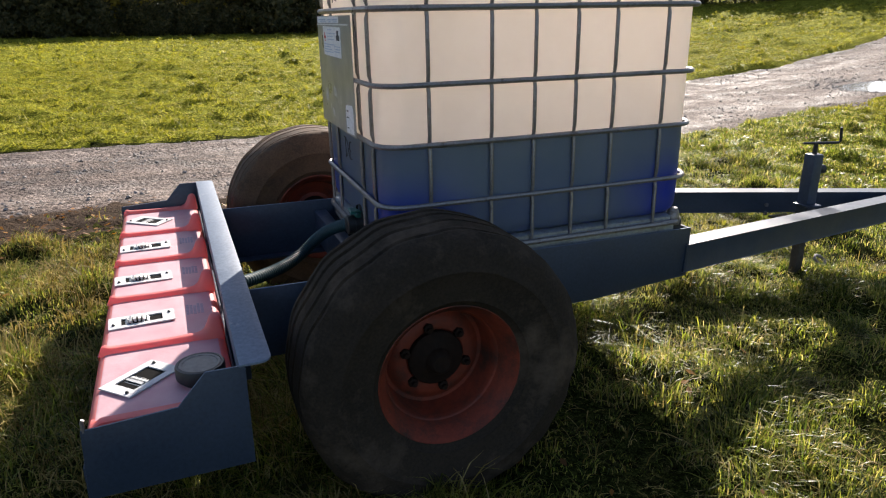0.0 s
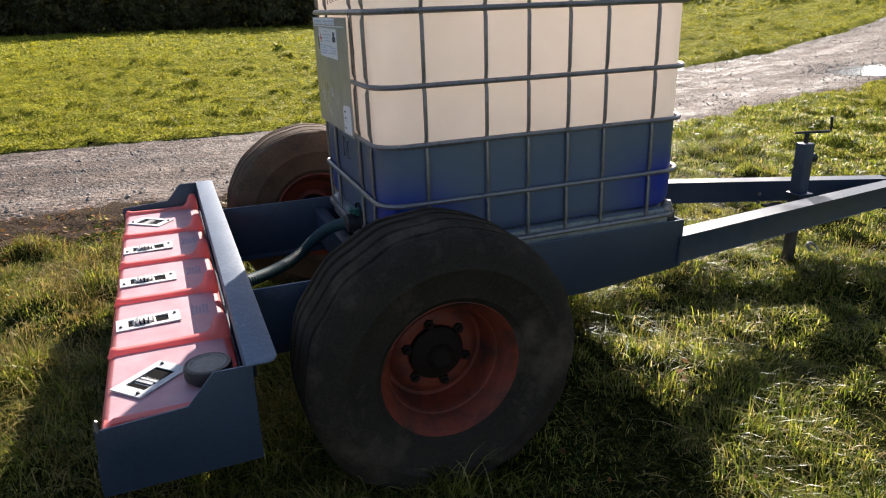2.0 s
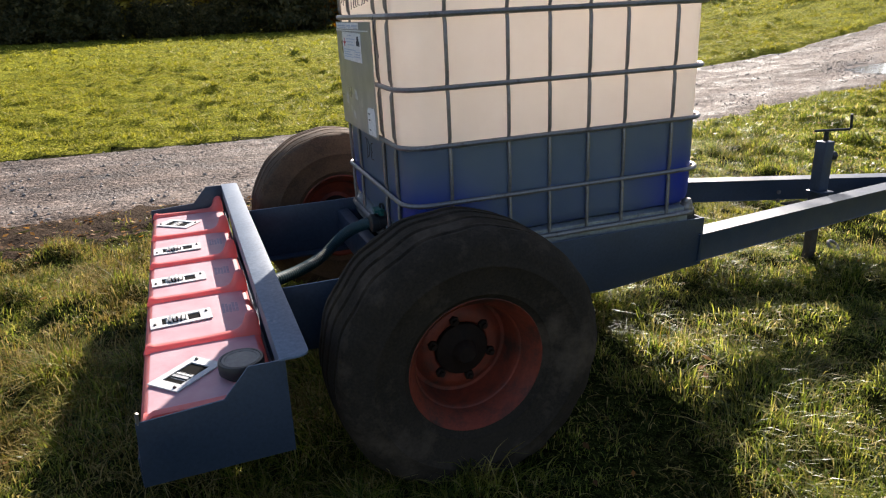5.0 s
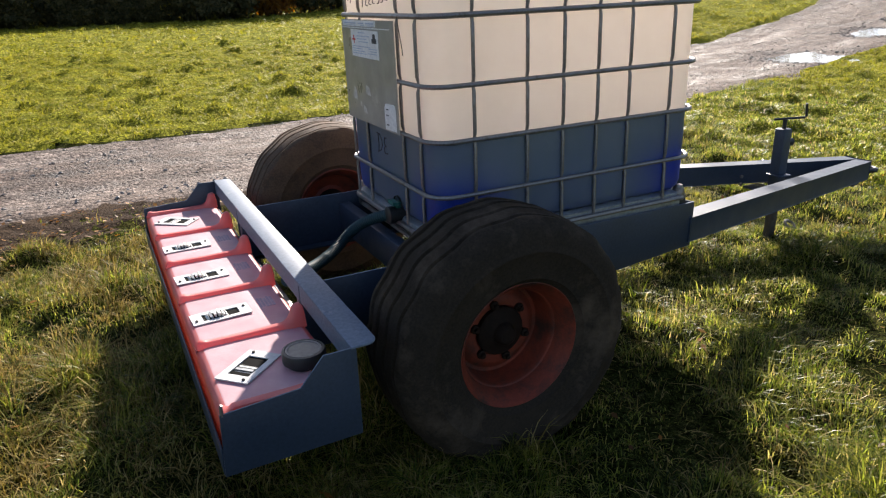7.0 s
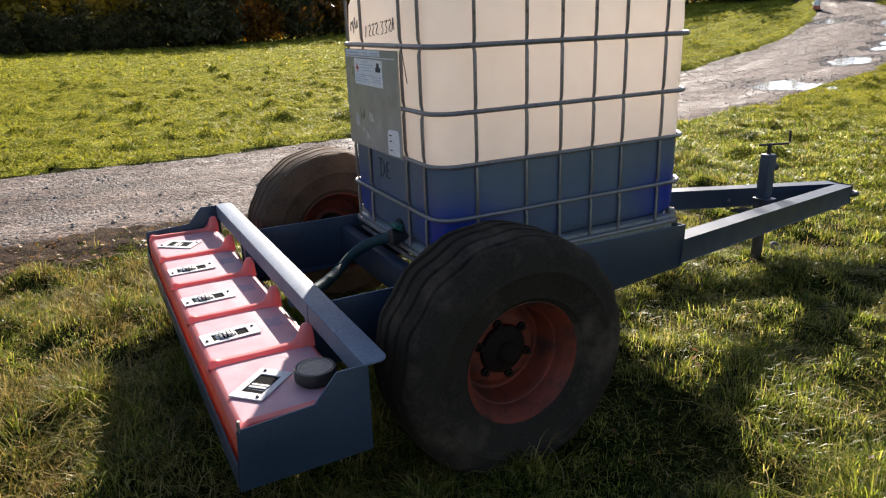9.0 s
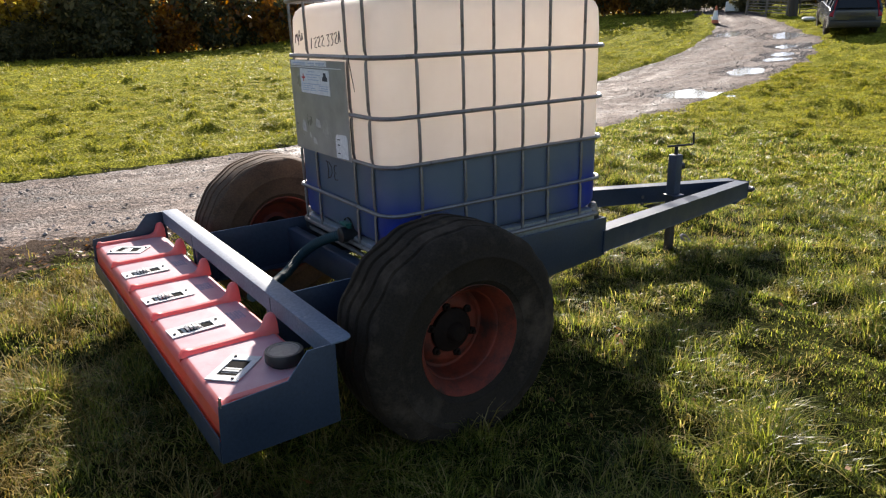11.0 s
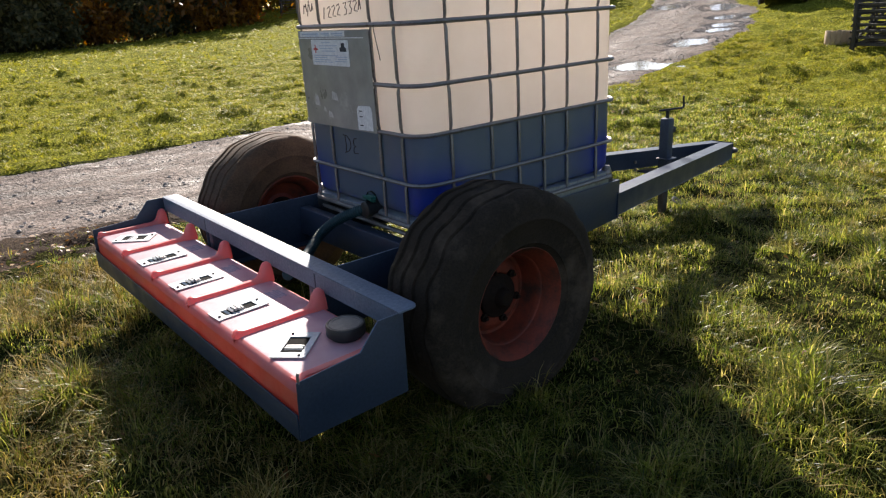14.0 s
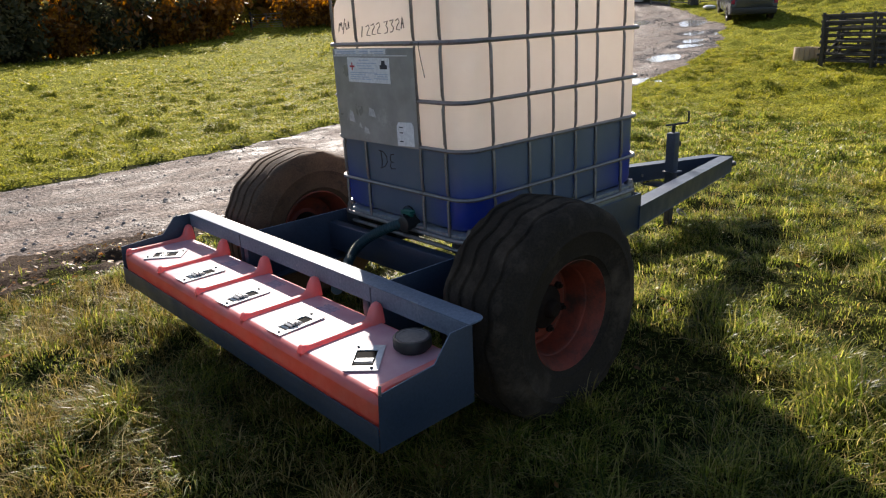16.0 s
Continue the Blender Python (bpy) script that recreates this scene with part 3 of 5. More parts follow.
# Unseen; inferred from the ground shadow and added to block sun through the frame.
part("floor_plate", box(0.70, 1.238, -0.476, 0.476, 0.412, 0.418), M_PAINT, trailer)
part("axle", lathe([(0, -0.80), (0.04, -0.80), (0.04, 0.80), (0, 0.80)], 20, "y"), M_HUB, trailer).location = (0.005, 0, 0.486)
part("nose_plate", prism([(3.22, -0.14), (3.48, -0.055), (3.48, 0.055), (3.22, 0.14)], 0.339, 0.351, "z", 0.002), M_PAINT, trailer)


def coupling():
    bm = box(3.44, 3.53, -0.032, 0.032, 0.362, 0.43, 0.008)
    ring = [(3.575 + 0.05 * math.cos(a * math.tau / 20), 0.05 * math.sin(a * math.tau / 20), 0.385) for a in range(20)]
    return tube(ring, 0.018, 8, True, bm)


part("towing_eye", coupling(), M_DARKMETAL, trailer)
# parking jack
JX = 2.653
part("jack_tube", box(JX - 0.036, JX + 0.036, -0.026, 0.046, 0.25, 0.768, 0.008), M_PAINT, trailer)
part("jack_leg", box(JX - 0.026, JX + 0.026, -0.015, 0.035, 0.055, 0.32, 0.005), M_BARK, trailer, "rusty inner jack leg")
part("jack_bracket", box(JX - 0.07, JX + 0.07, -0.20, 0.20, 0.355, 0.367, 0.003), M_PAINT, trailer)
part("jack_bracket", box(JX - 0.05, JX + 0.05, -0.055, 0.055, 0.470, 0.480, 0.003), M_PAINT, trailer)
part("jack_pin", lathe([(0, JX + 0.03), (0.016, JX + 0.03), (0.016, JX + 0.045), (0.026, JX + 0.05), (0.026, JX + 0.085), (0, JX + 0.087)], 12, "x"), M_DARKMETAL, trailer).location = (0, 0.01, 0.675)
part("jack_handle", tube([(JX, 0.01, 0.76), (JX, 0.01, 0.815), (JX, 0.01, 0.824)], 0.013, 8, bm=tube([(JX - 0.054, 0.046, 0.824), (JX + 0.06, -0.012, 0.829), (JX + 0.112, -0.037, 0.831), (JX + 0.120, -0.042, 0.842), (JX + 0.104, -0.046, 0.918)], 0.0075, 8)), M_DARKMETAL, trailer, "cranked steel jack handle")
part("link_ring", tube([(2.835 + 0.03 * math.cos(a * math.tau / 14), 0.03 * math.sin(a * math.tau / 14), 0.112 + 0.02 * math.sin(a * math.tau / 14)) for a in range(14)], 0.009, 6, True), M_GALV, trailer, "bright steel ring")

# rear tray
END = [(-0.994, 0.356), (-0.985, 0.556), (-0.757, 0.571), (-0.682, 0.656), (-0.582, 0.656), (-0.582, 0.36)]
for y in (-1.088, 1.147):
    part("end_plate", lit_top_edges(prism(END, y, y + 0.006, "y", 0.0012)), [M_PAINT, M_PAINT_TOP], trailer)
part("pin", tube([(-0.978, -1.084, 0.55), (-0.978, -1.084, 0.578), (-0.975, -1.084, 0.584)], 0.005, 8), M_GALV, trailer)
part("tray_floor", box(-0.985, -0.59, -1.082, 1.146, 0.357, 0.363, 0.001), M_PAINT, trailer)
part("rear_lip", box(-0.996, -0.990, -1.081, 1.146, 0.357, 0.446, 0.001), M_PAINT, trailer)
part("front_wall", box(-0.602, -0.596, -1.081, 1.146, 0.37, 0.50, 0.001), M_PAINT, trailer)


def rail():
    r = 0.035
    o = [(-0.598, -1.09), (-0.598, 1.152), (-0.527, 1.152), (-0.512, 1.137)]
    o += [(-0.512 - r + r * math.cos(radians(a)), -1.09 + r + r * math.sin(radians(a))) for a in (0, -22, -45, -68, -90)]
    bm = prism(o, 0.653, 0.660, "z", 0.0015)
    return box(-0.598, -0.592, -1.075, 1.140, 0.585, 0.6525, 0, bm)


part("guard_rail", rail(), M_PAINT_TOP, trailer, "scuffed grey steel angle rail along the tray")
for y in (-0.5, 0.5):
    part("tray_arm", box(-0.595, -0.50, y - 0.02, y + 0.02, 0.41, 0.60, 0.003), M_PAINT, trailer)


# wheels
def tyre():
    bm = bmesh.new()
    sides = 120
    W = 0.190
    prof = [(0.220, 0.138), (0.235, 0.155), (0.249, 0.164), (0.253, 0.171), (0.262, 0.171), (0.305, 0.184), (0.345, W), (0.350, 0.1935), (0.358, 0.1925), (0.362, 0.189), (0.382, 0.186), (0.408, 0.176), (0.427, 0.162), (0.440, 0.145)]
    tread = []
    for y, r in ((0.105, 0.453), (0.036, 0.460), (-0.036, 0.460), (-0.105, 0.453)):
        tread += [(r, y + 0.024, 1), (r, y + 0.011, 1), (r - 0.010, y + 0.007, 1), (r - 0.010, y - 0.007, 1), (r, y - 0.011, 1), (r, y - 0.024, 1)]
    full = [(r, y, 0) for r, y in prof] + tread + [(r, -y, 0) for r, y in reversed(prof)]
    rings = []
    for r, y, wv in full:
        ring = []
        for k in range(sides):
            a = k * math.tau / sides
            dy = wv * 0.009 * math.sin(15 * a)
            rr = r + (0.0 if wv else 0.006 * (1 if (k // 3) % 2 else 0) * (1 if 0.40 < r < 0.445 else 0))
            ring.append(bm.verts.new((rr * math.cos(a), y + dy, rr * math.sin(a))))
        rings.append(ring)
    for a, b in zip(rings, rings[1:] + rings[:1]):
        for k in range(sides):
            bm.faces.new((a[k], a[(k + 1) % sides], b[(k + 1) % sides], b[k]))
    bmesh.ops.recalc_face_normals(bm, faces=bm.faces)
    for f in bm.faces:
        c = f.calc_center_median()
        f.material_index = 1 if abs(c.y) < 0.140 and math.hypot(c.x, c.z) > 0.40 else 0
    return bm


def rim():
    p = [(0.230, -0.153), (0.236, -0.150), (0.238, -0.145), (0.234, -0.137), (0.222, -0.131), (0.213, -0.118), (0.211, -0.094), (0.203, -0.088), (0.189, -0.084), (0.183, -0.076), (0.178, -0.022), (0.172, 0.012), (0.160, 0.014), (0.138, -0.004), (0.122, -0.012), (0.098, -0.010), (0.084, 0.004), (0.084, 0.014), (0.105, 0.004), (0.150, 0.022), (0.180, 0.034), (0.190, 0.05), (0.208, 0.12), (0.23, 0.136), (0.235, 0.148), (0.224, 0.152), (0.198, 0.12), (0.175, 0.06), (0.18, -0.06), (0.203, -0.12)]
    bm = lathe(p, 64, "y", closed=True)
    return bm


def hub():
    bm = lathe([(0, -0.072), (0.028, -0.072), (0.038, -0.064), (0.044, -0.044), (0.060, -0.034), (0.082, -0.030), (0.092, -0.022), (0.092, -0.006), (0.080, 0.03), (0.080, 0.10), (0, 0.10)], 24, "y")
    return bm


def stud():
    return lathe([(0, -0.022), (0.009, -0.022), (0.009, -0.010), (0.017, -0.008), (0.017, 0.016), (0, 0.016)], 6, "y")


ME_TYRE, ME_RIM, ME_HUB, ME_STUD = mesh_of("tyre", tyre(), [M_TYRE, M_TYRE], 40), mesh_of("wheel", rim(), M_RIM, 40), mesh_of("hub", hub(), M_HUB, 35), mesh_of("stud", stud(), M_HUB, 20)
ME_TYRE_B = mesh_of("tyre", tyre(), [M_DUSTY, M_TREAD], 40)
for s in (1, -1):
    w = new("wheel", ME_RIM)
    w.parent = trailer
    w["label"] = "faded orange steel rim"
    w.matrix_basis = pose(0.013 if s > 0 else -0.005, -0.903 * s, 0.478 if s > 0 else 0.497, 0, 17 if s > 0 else 50, 0 if s > 0 else 180)
    for nm, me, lab in (("tyre", ME_TYRE, "worn black ribbed tyre with dusty sidewall") if s > 0 else ("tyre", ME_TYRE_B, "ribbed tyre coated in brown dust"), ("hub", ME_HUB, "greasy black hub")):
        o = new(nm, me)
        o.parent, o["label"] = w, lab
    for k in range(6):
        o = new("stud", ME_STUD)
        o.parent = w
        a = k * math.tau / 6
        o.location = (0.108 * math.cos(a), -0.016, 0.108 * math.sin(a))

# ---- lick tank in the tray ----
lick = thing("feed_tank", TR @ pose(0, 0, 0, -0.4, 0, 0), "orange-red plastic lick feeder tank, paler on top, in the steel tray", "feed tank")
LT = 0.535


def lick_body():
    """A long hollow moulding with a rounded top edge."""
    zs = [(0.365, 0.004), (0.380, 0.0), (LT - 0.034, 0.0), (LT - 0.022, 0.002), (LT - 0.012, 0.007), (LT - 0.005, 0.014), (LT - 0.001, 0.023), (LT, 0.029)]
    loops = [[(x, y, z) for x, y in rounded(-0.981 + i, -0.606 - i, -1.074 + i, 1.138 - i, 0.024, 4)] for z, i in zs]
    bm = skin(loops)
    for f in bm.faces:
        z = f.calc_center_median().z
        # Material by height: palest on top, a mid tone on the shoulder.
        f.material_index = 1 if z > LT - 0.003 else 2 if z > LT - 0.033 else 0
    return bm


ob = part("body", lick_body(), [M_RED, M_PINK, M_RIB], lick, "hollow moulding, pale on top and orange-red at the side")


def rib():
    """A raised bar across the top, with a small spur at the back and an upturned lug at the front."""
    def sect(x, w, h, base=LT - 0.006):
        return [(x, -w, base), (x, -w * 0.86, base + h * 0.5), (x, -w * 0.70, base + h * 0.86), (x, -w * 0.36, base + h), (x, w * 0.36, base + h), (x, w * 0.70, base + h * 0.86), (x, w * 0.86, base + h * 0.5), (x, w, base)]
    stations = [(-0.980, 0.010, -0.018), (-0.975, 0.016, 0.010), (-0.968, 0.020, 0.025), (-0.956, 0.022, 0.028), (-0.944, 0.021, 0.023), (-0.925, 0.021, 0.021), (-0.80, 0.021, 0.020), (-0.69, 0.023, 0.022)]
    stations += [(-0.676, 0.025, 0.026), (-0.664, 0.028, 0.036), (-0.656, 0.029, 0.052), (-0.649, 0.029, 0.070), (-0.641, 0.028, 0.080), (-0.630, 0.027, 0.084), (-0.619, 0.026, 0.082), (-0.612, 0.024, 0.074), (-0.608, 0.022, 0.05), (-0.606, 0.018, 0.005)]
    return skin([sect(*q) for q in stations])


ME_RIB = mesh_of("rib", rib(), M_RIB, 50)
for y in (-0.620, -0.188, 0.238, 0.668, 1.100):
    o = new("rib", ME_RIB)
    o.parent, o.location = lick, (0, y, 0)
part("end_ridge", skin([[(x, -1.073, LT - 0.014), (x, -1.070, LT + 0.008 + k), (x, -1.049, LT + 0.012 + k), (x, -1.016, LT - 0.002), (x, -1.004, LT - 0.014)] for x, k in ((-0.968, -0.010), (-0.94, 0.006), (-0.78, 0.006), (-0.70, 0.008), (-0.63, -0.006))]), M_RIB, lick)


def plate(w, h, wx, wy):
    """A white cover plate with a slot cut through it."""
    bm = bmesh.new()
    o = [(-w / 2, -h / 2), (w / 2, -h / 2), (w / 2, h / 2), (-w / 2, h / 2)]
    n = [(-wx / 2, -wy / 2), (wx / 2, -wy / 2), (wx / 2, wy / 2), (-wx / 2, wy / 2)]
    lv = []
    for z in (0.0, 0.004):
        lv.append(([bm.verts.new((*p, z)) for p in o], [bm.verts.new((*p, z)) for p in n]))
    (o0, n0), (o1, n1) = lv
    for k in range(4):
        q = (k + 1) % 4
        bm.faces.new((o1[k], o1[q], n1[q], n1[k]))
        bm.faces.new((o0[k], n0[k], n0[q], o0[q]))
        bm.faces.new((o0[k], o0[q], o1[q], o1[k]))
        bm.faces.new((n0[k], n1[k], n1[q], n0[q]))
    bmesh.ops.recalc_face_normals(bm, faces=bm.faces)
    return bm


def slat(r, w, k, slats):
    """One bar of a lick roller's rim."""
    a = radians(-62 + 124 * k / (slats - 1))
    d = 0.5 * radians(124 / slats) * 0.68
    pts = [(rr * math.sin(aa), rr * math.cos(aa) - r) for rr, aa in ((r, a - d), (r, a + d), (r - 0.012, a + d * 0.8), (r - 0.012, a - d * 0.8))]
    return prism(pts, -w / 2 + 0.002 * (k % 2), w / 2 - 0.002 * ((k + 1) % 2), "y")


ME_PLATE, ME_PLATE_B = mesh_of("cover_plate", plate(0.208, 0.096, 0.13, 0.056), M_WHITE, 20), mesh_of("cover_plate", plate(0.188, 0.118, 0.118, 0.074), M_WHITE, 20)
# Near-black sheet stands in for the shaded depth below the slot.
ME_DARK = mesh_of("slot", box(-0.5, 0.5, -0.5, 0.5, -0.5, 0.5), M_PIT, 0)
ME_SLATS = [mesh_of("slat", slat(0.050, 0.048, k, 8), M_WHEEL, 20) for k in range(8)]
ME_BOLT = mesh_of("bolt", lathe([(0.0055, 0), (0.0055, 0.004), (0.003, 0.006), (0, 0.006)], 8), M_BLACK, 30)
PLATES = [(-0.852, -0.842, 44, 1), (-0.858, -0.405, 3, 0), (-0.860, 0.018, 3, 0), (-0.859, 0.446, 1, 0), (-0.848, 0.895, -38, 1)]
for i, (x, y, rz, kind) in enumerate(PLATES):
    pl = new("cover_plate", ME_PLATE_B if kind else ME_PLATE)
    pl.parent, pl["label"] = lick, "white plate round a dark slot"
    pl.matrix_basis = pose(x, y, LT + 0.0022, 0, 0.6 * (-1) ** i, rz)
    wx, wy = (0.118, 0.072) if kind else (0.13, 0.056)
    sl = new("slot", ME_DARK)
    sl.parent = pl
    sl.matrix_basis = Matrix.LocRotScale((0, 0, -0.003), None, (wx + 0.004, wy + 0.004, 0.0055))
    for me in ME_SLATS:
        ro = new("slat", me)
        ro.parent, ro["label"] = pl, "pale bar of the lick roller"
        ro.matrix_basis = Matrix.LocRotScale((-0.014, 0, 0.018 if not kind else 0.004), None, (1.0, 1.0 if not kind else 1.35, 1))
    for bx, by in ((-0.088, -0.02), (0.088, 0.02)) if not kind else ((-0.08, -0.035), (0.08, 0.035)):
        bo = new("bolt", ME_BOLT)
        bo.parent, bo.location = pl, (bx, by, 0.004)
# faint moulded warning panels: four raised bars each
for y in (-0.37, 0.06, 0.49):
    for k in range(5):
        part("moulded_bar", box(-0.715 + 0.012 * k, -0.706 + 0.012 * k, y - 0.045 + 0.004 * (k % 2), y + 0.045 - 0.006 * (k % 3), LT - 0.001, LT + 0.0012), M_MARK, lick)
cap = part("screw_cap", lathe([(0.050, 0.0), (0.052, 0.012), (0.063, 0.014), (0.0645, 0.018), (0.0645, 0.046), (0.062, 0.051), (0.056, 0.052), (0.054, 0.049), (0, 0.049)], 40), M_BLACK, lick, "black ribbed screw cap")
cap.matrix_basis = Matrix.LocRotScale((-0.692, -0.905, LT - 0.001), None, (1.055, 1.055, 1.02))
# The cap's face is a lighter grey than its side.
part("lid_disc", lathe([(0.0535, 0.0495), (0.0535, 0.0515), (0.046, 0.0515), (0.044, 0.050), (0, 0.0505)], 32), M_CAPTOP, cap, "grey cap face")

# ---- liquid container on the trailer ----
IB = pose(0.665, 2.188, 0, -0.6, -1.1, 0.5)
ibc = thing("bulk_container", IB, "caged white plastic bulk liquid container, part filled with blue liquid", "liquid container")
LX, LY, BEND = 1.325, 1.01, 0.10


def bottle_loops(inset, z0, z1, top_soft=True):
    seq = [(z0, 0.045), (z0 + 0.008, 0.024), (z0 + 0.024, 0.009), (z0 + 0.05, 0.002), (z0 + 0.15, 0.0), (0.885, 0.0), (1.00, 0.0)]
    seq += [(1.082, 0.0), (1.2, 0.0), (1.4, 0.0), (1.62, 0.0), (z1 - 0.07, 0.006), (z1 - 0.035, 0.02), (z1 - 0.012, 0.048), (z1, 0.095)] if top_soft else [(z1 - 0.002, 0.0), (z1, 0.004)]
    out = []
    for z, i in seq:
        i += inset
        out.append([(x, y, z) for x, y in rounded(0.012 + i, LX - 0.012 - i, 0.012 + i, LY - 0.012 - i, BEND - 0.008 - 0.5 * min(i, 0.1), 8)])
    return out


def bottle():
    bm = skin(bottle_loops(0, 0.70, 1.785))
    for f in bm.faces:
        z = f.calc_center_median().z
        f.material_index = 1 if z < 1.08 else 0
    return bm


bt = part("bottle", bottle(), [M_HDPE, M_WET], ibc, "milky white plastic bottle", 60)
part("liquid", skin(bottle_loops(0.004, 0.704, 1.080, False)), M_LIQUID, bt, "blue liquid filling the lower third", 50)
part("filler_lid", lathe([(0.085, 0), (0.085, 0.028), (0.078, 0.036), (0.02, 0.038), (0, 0.038)], 30), M_VALVE, bt).location = (LX / 2, LY / 2, 1.782)


def ring_path(z, out=0.0, r=BEND):
    return [(x, y, z) for x, y in rounded(-out, LX + out, -out, LY + out, r, 7)]


for z, r in ((0.672, 0.012), (0.866, 0.0095), (1.083, 0.0095), (1.291, 0.0095), (1.540, 0.0105), (1.802, 0.012)):
    part("cage_ring", tube(ring_path(z, 0.004), r, 8, True), M_GALV, ibc)
for x in (0.42, 0.88):
    part("top_bar", tube([(x, 0.0, 1.802), (x, 0.05, 1.826), (x, LY - 0.05, 1.826), (x, LY, 1.802)], 0.011, 8), M_GALV, ibc)


def upright():
    """A flattened tube, pinched where it meets each hoop."""
    bm = bmesh.new()
    zs = [0.668]
    for z in (0.866, 1.083, 1.291, 1.54):
        zs += [z - 0.03, z - 0.012, z + 0.012, z + 0.03]
    zs.append(1.802)
    loops = []
    for z in zs:
        near = min(abs(z - q) for q in (0.866, 1.083, 1.291, 1.54))
        d = 0.005 if near < 0.02 else 0.0075
        loops.append([(0.0074 * math.cos(a * math.tau / 8), d * math.sin(a * math.tau / 8) + (0.008 if near < 0.02 else 0.004), z) for a in range(8)])
    bm.free()
    return skin(loops)


ME_UP = mesh_of("cage_bar", upright(), M_GALV, 50)
NEAR_X = (0.180, 0.418, 0.590, 0.761, 0.926, 1.153)
BARS = [(x, 0.0, 0) for x in NEAR_X] + [(x, LY, 180) for x in NEAR_X] + [(0.0, y, -90) for y in (0.13, 0.305, 0.74, 0.94)] + [(LX, y, 90) for y in (0.13, 0.305, 0.52, 0.74, 0.90)]
for x, y, a in BARS:
    o = new("cage_bar", ME_UP)
    o.parent = ibc
    over = max(0.0, abs(y - LY / 2) - (LY / 2 - BEND)) if x in (0.0, LX) else 0.0
    dip = BEND - math.sqrt(BEND ** 2 - over ** 2)
    x += dip if x == 0.0 else -dip if x == LX else 0.0
    o.matrix_basis = pose(x, y, 0, 0, 0, a)


def pallet():
    bm = skin([[(x, y, z) for x, y in rounded(i, LX - i, i, LY - i, BEND, 6)] for z, i in ((0.674, 0.012), (0.677, 0.006), (0.695, 0.006), (0.701, 0.018))])
    return bm


part("pallet_pan", pallet(), M_PAN, ibc, "dull grey pressed-steel pan")
part("pallet_rail", tube(ring_path(0.622, -0.012), 0.011, 8, True), M_GALV, ibc)
for y0 in (0.012, 0.445, 0.878):
    for x0 in (0.010, LX / 2 - 0.07, LX - 0.15):
        part("pallet_foot", box(x0, x0 + 0.14, y0, y0 + 0.12, 0.600, 0.676, 0.012), M_DARKMETAL, ibc)
for y0 in (0.004, LY - 0.010):
    part("pallet_side", box(0.06, LX - 0.06, y0, y0 + 0.006, 0.615, 0.680, 0.002), M_PAN, ibc)
for x in (0.05, LX - 0.05):
    for y in (0.03, LY - 0.03):
        part("corner_post", lathe([(0, 0.655), (0.028, 0.655), (0.032, 0.662), (0.028, 0.70), (0.018, 0.725), (0, 0.73)], 14), M_GALV, ibc).location = (x, y, 0)


# name plate with labels
def card(y0, y1, z0, z1, x, t=0.0015, lean=0.0):
    bm = box(x - t, x, y0, y1, z0, z1)
    if lean:
        for v in bm.verts:
            v.co.z += lean * (v.co.y - y0)
    return bm


sheet = part("name_plate", card(0.288, 0.925, 1.075, 1.522, -0.0145, 0.002), M_SHEET, ibc, "dull grey steel plate with paper labels")
part("plate_fold", box(-0.019, -0.0166, 0.33, 0.915, 1.486, 1.490), M_PAPER, sheet)
lab = part("label", card(0.462, 0.800, 1.362, 1.478, -0.0168, 0.0012, 0.01), M_PAPER, sheet, "white paper label with a red cross and small print")
part("red_cross", box(-0.0192, -0.0182, 0.742, 0.780, 1.434, 1.443, bm=box(-0.0193, -0.0183, 0.757, 0.765, 1.420, 1.457)), M_REDINK, lab)
part("pictogram", prism([(0.480, 1.428), (0.535, 1.428), (0.535, 1.446), (0.522, 1.448), (0.520, 1.466), (0.495, 1.466), (0.492, 1.448), (0.480, 1.446)], -0.0192, -0.0182, "x"), M_INK, lab)
for y0, y1, z in [(0.56, 0.72, 1.452), (0.60, 0.72, 1.440), (0.58, 0.70, 1.428), (0.56, 0.78, 1.408), (0.66, 0.78, 1.398), (0.63, 0.78, 1.388), (0.61, 0.78, 1.378), (0.48, 0.58, 1.402), (0.48, 0.56, 1.392), (0.48, 0.59, 1.382), (0.62, 0.70, 1.466)]:
    part("print_line", box(-0.0192, -0.0182, y0, y1, z, z + 0.0035), M_BLUEINK, lab)
strip = part("label", card(0.485, 0.905, 1.494, 1.519, -0.0168, 0.0012), M_PAPER, sheet, "long white strip label with small print")
for y0, y1 in [(0.72, 0.88), (0.62, 0.69), (0.50, 0.60)]:
    part("print_line", box(-0.0192, -0.0182, y0, y1, 1.504, 1.510), M_BLUEINK, strip)
    part("print_line", box(-0.0192, -0.0182, y0, y1 - 0.03, 1.497, 1.500), M_BLUEINK, strip)
tag = part("label", prism([(0.316, 1.084), (0.440, 1.080), (0.440, 1.172), (0.425, 1.19), (0.330, 1.194), (0.316, 1.178)], -0.0182, -0.0168, "x"), M_PAPER, sheet, "torn white paper tag")
for z in (1.165, 1.14, 1.10):
    part("print_line", box(-0.0194, -0.0183, 0.395, 0.42, z, z + 0.005), M_INK, tag)
for y0, y1, z0, z1 in [(0.60, 0.66, 1.20, 1.245), (0.72, 0.75, 1.14, 1.17), (0.78, 0.83, 1.165, 1.225), (0.66, 0.71, 1.115, 1.15)]:
    part("paper_trace", prism([(y0, z0), (y1, z0 + 0.006), (y1 - 0.01, z1), (y0 + 0.014, z1 - 0.008)], -0.0170, -0.0164, "x"), M_SMUDGE, sheet)


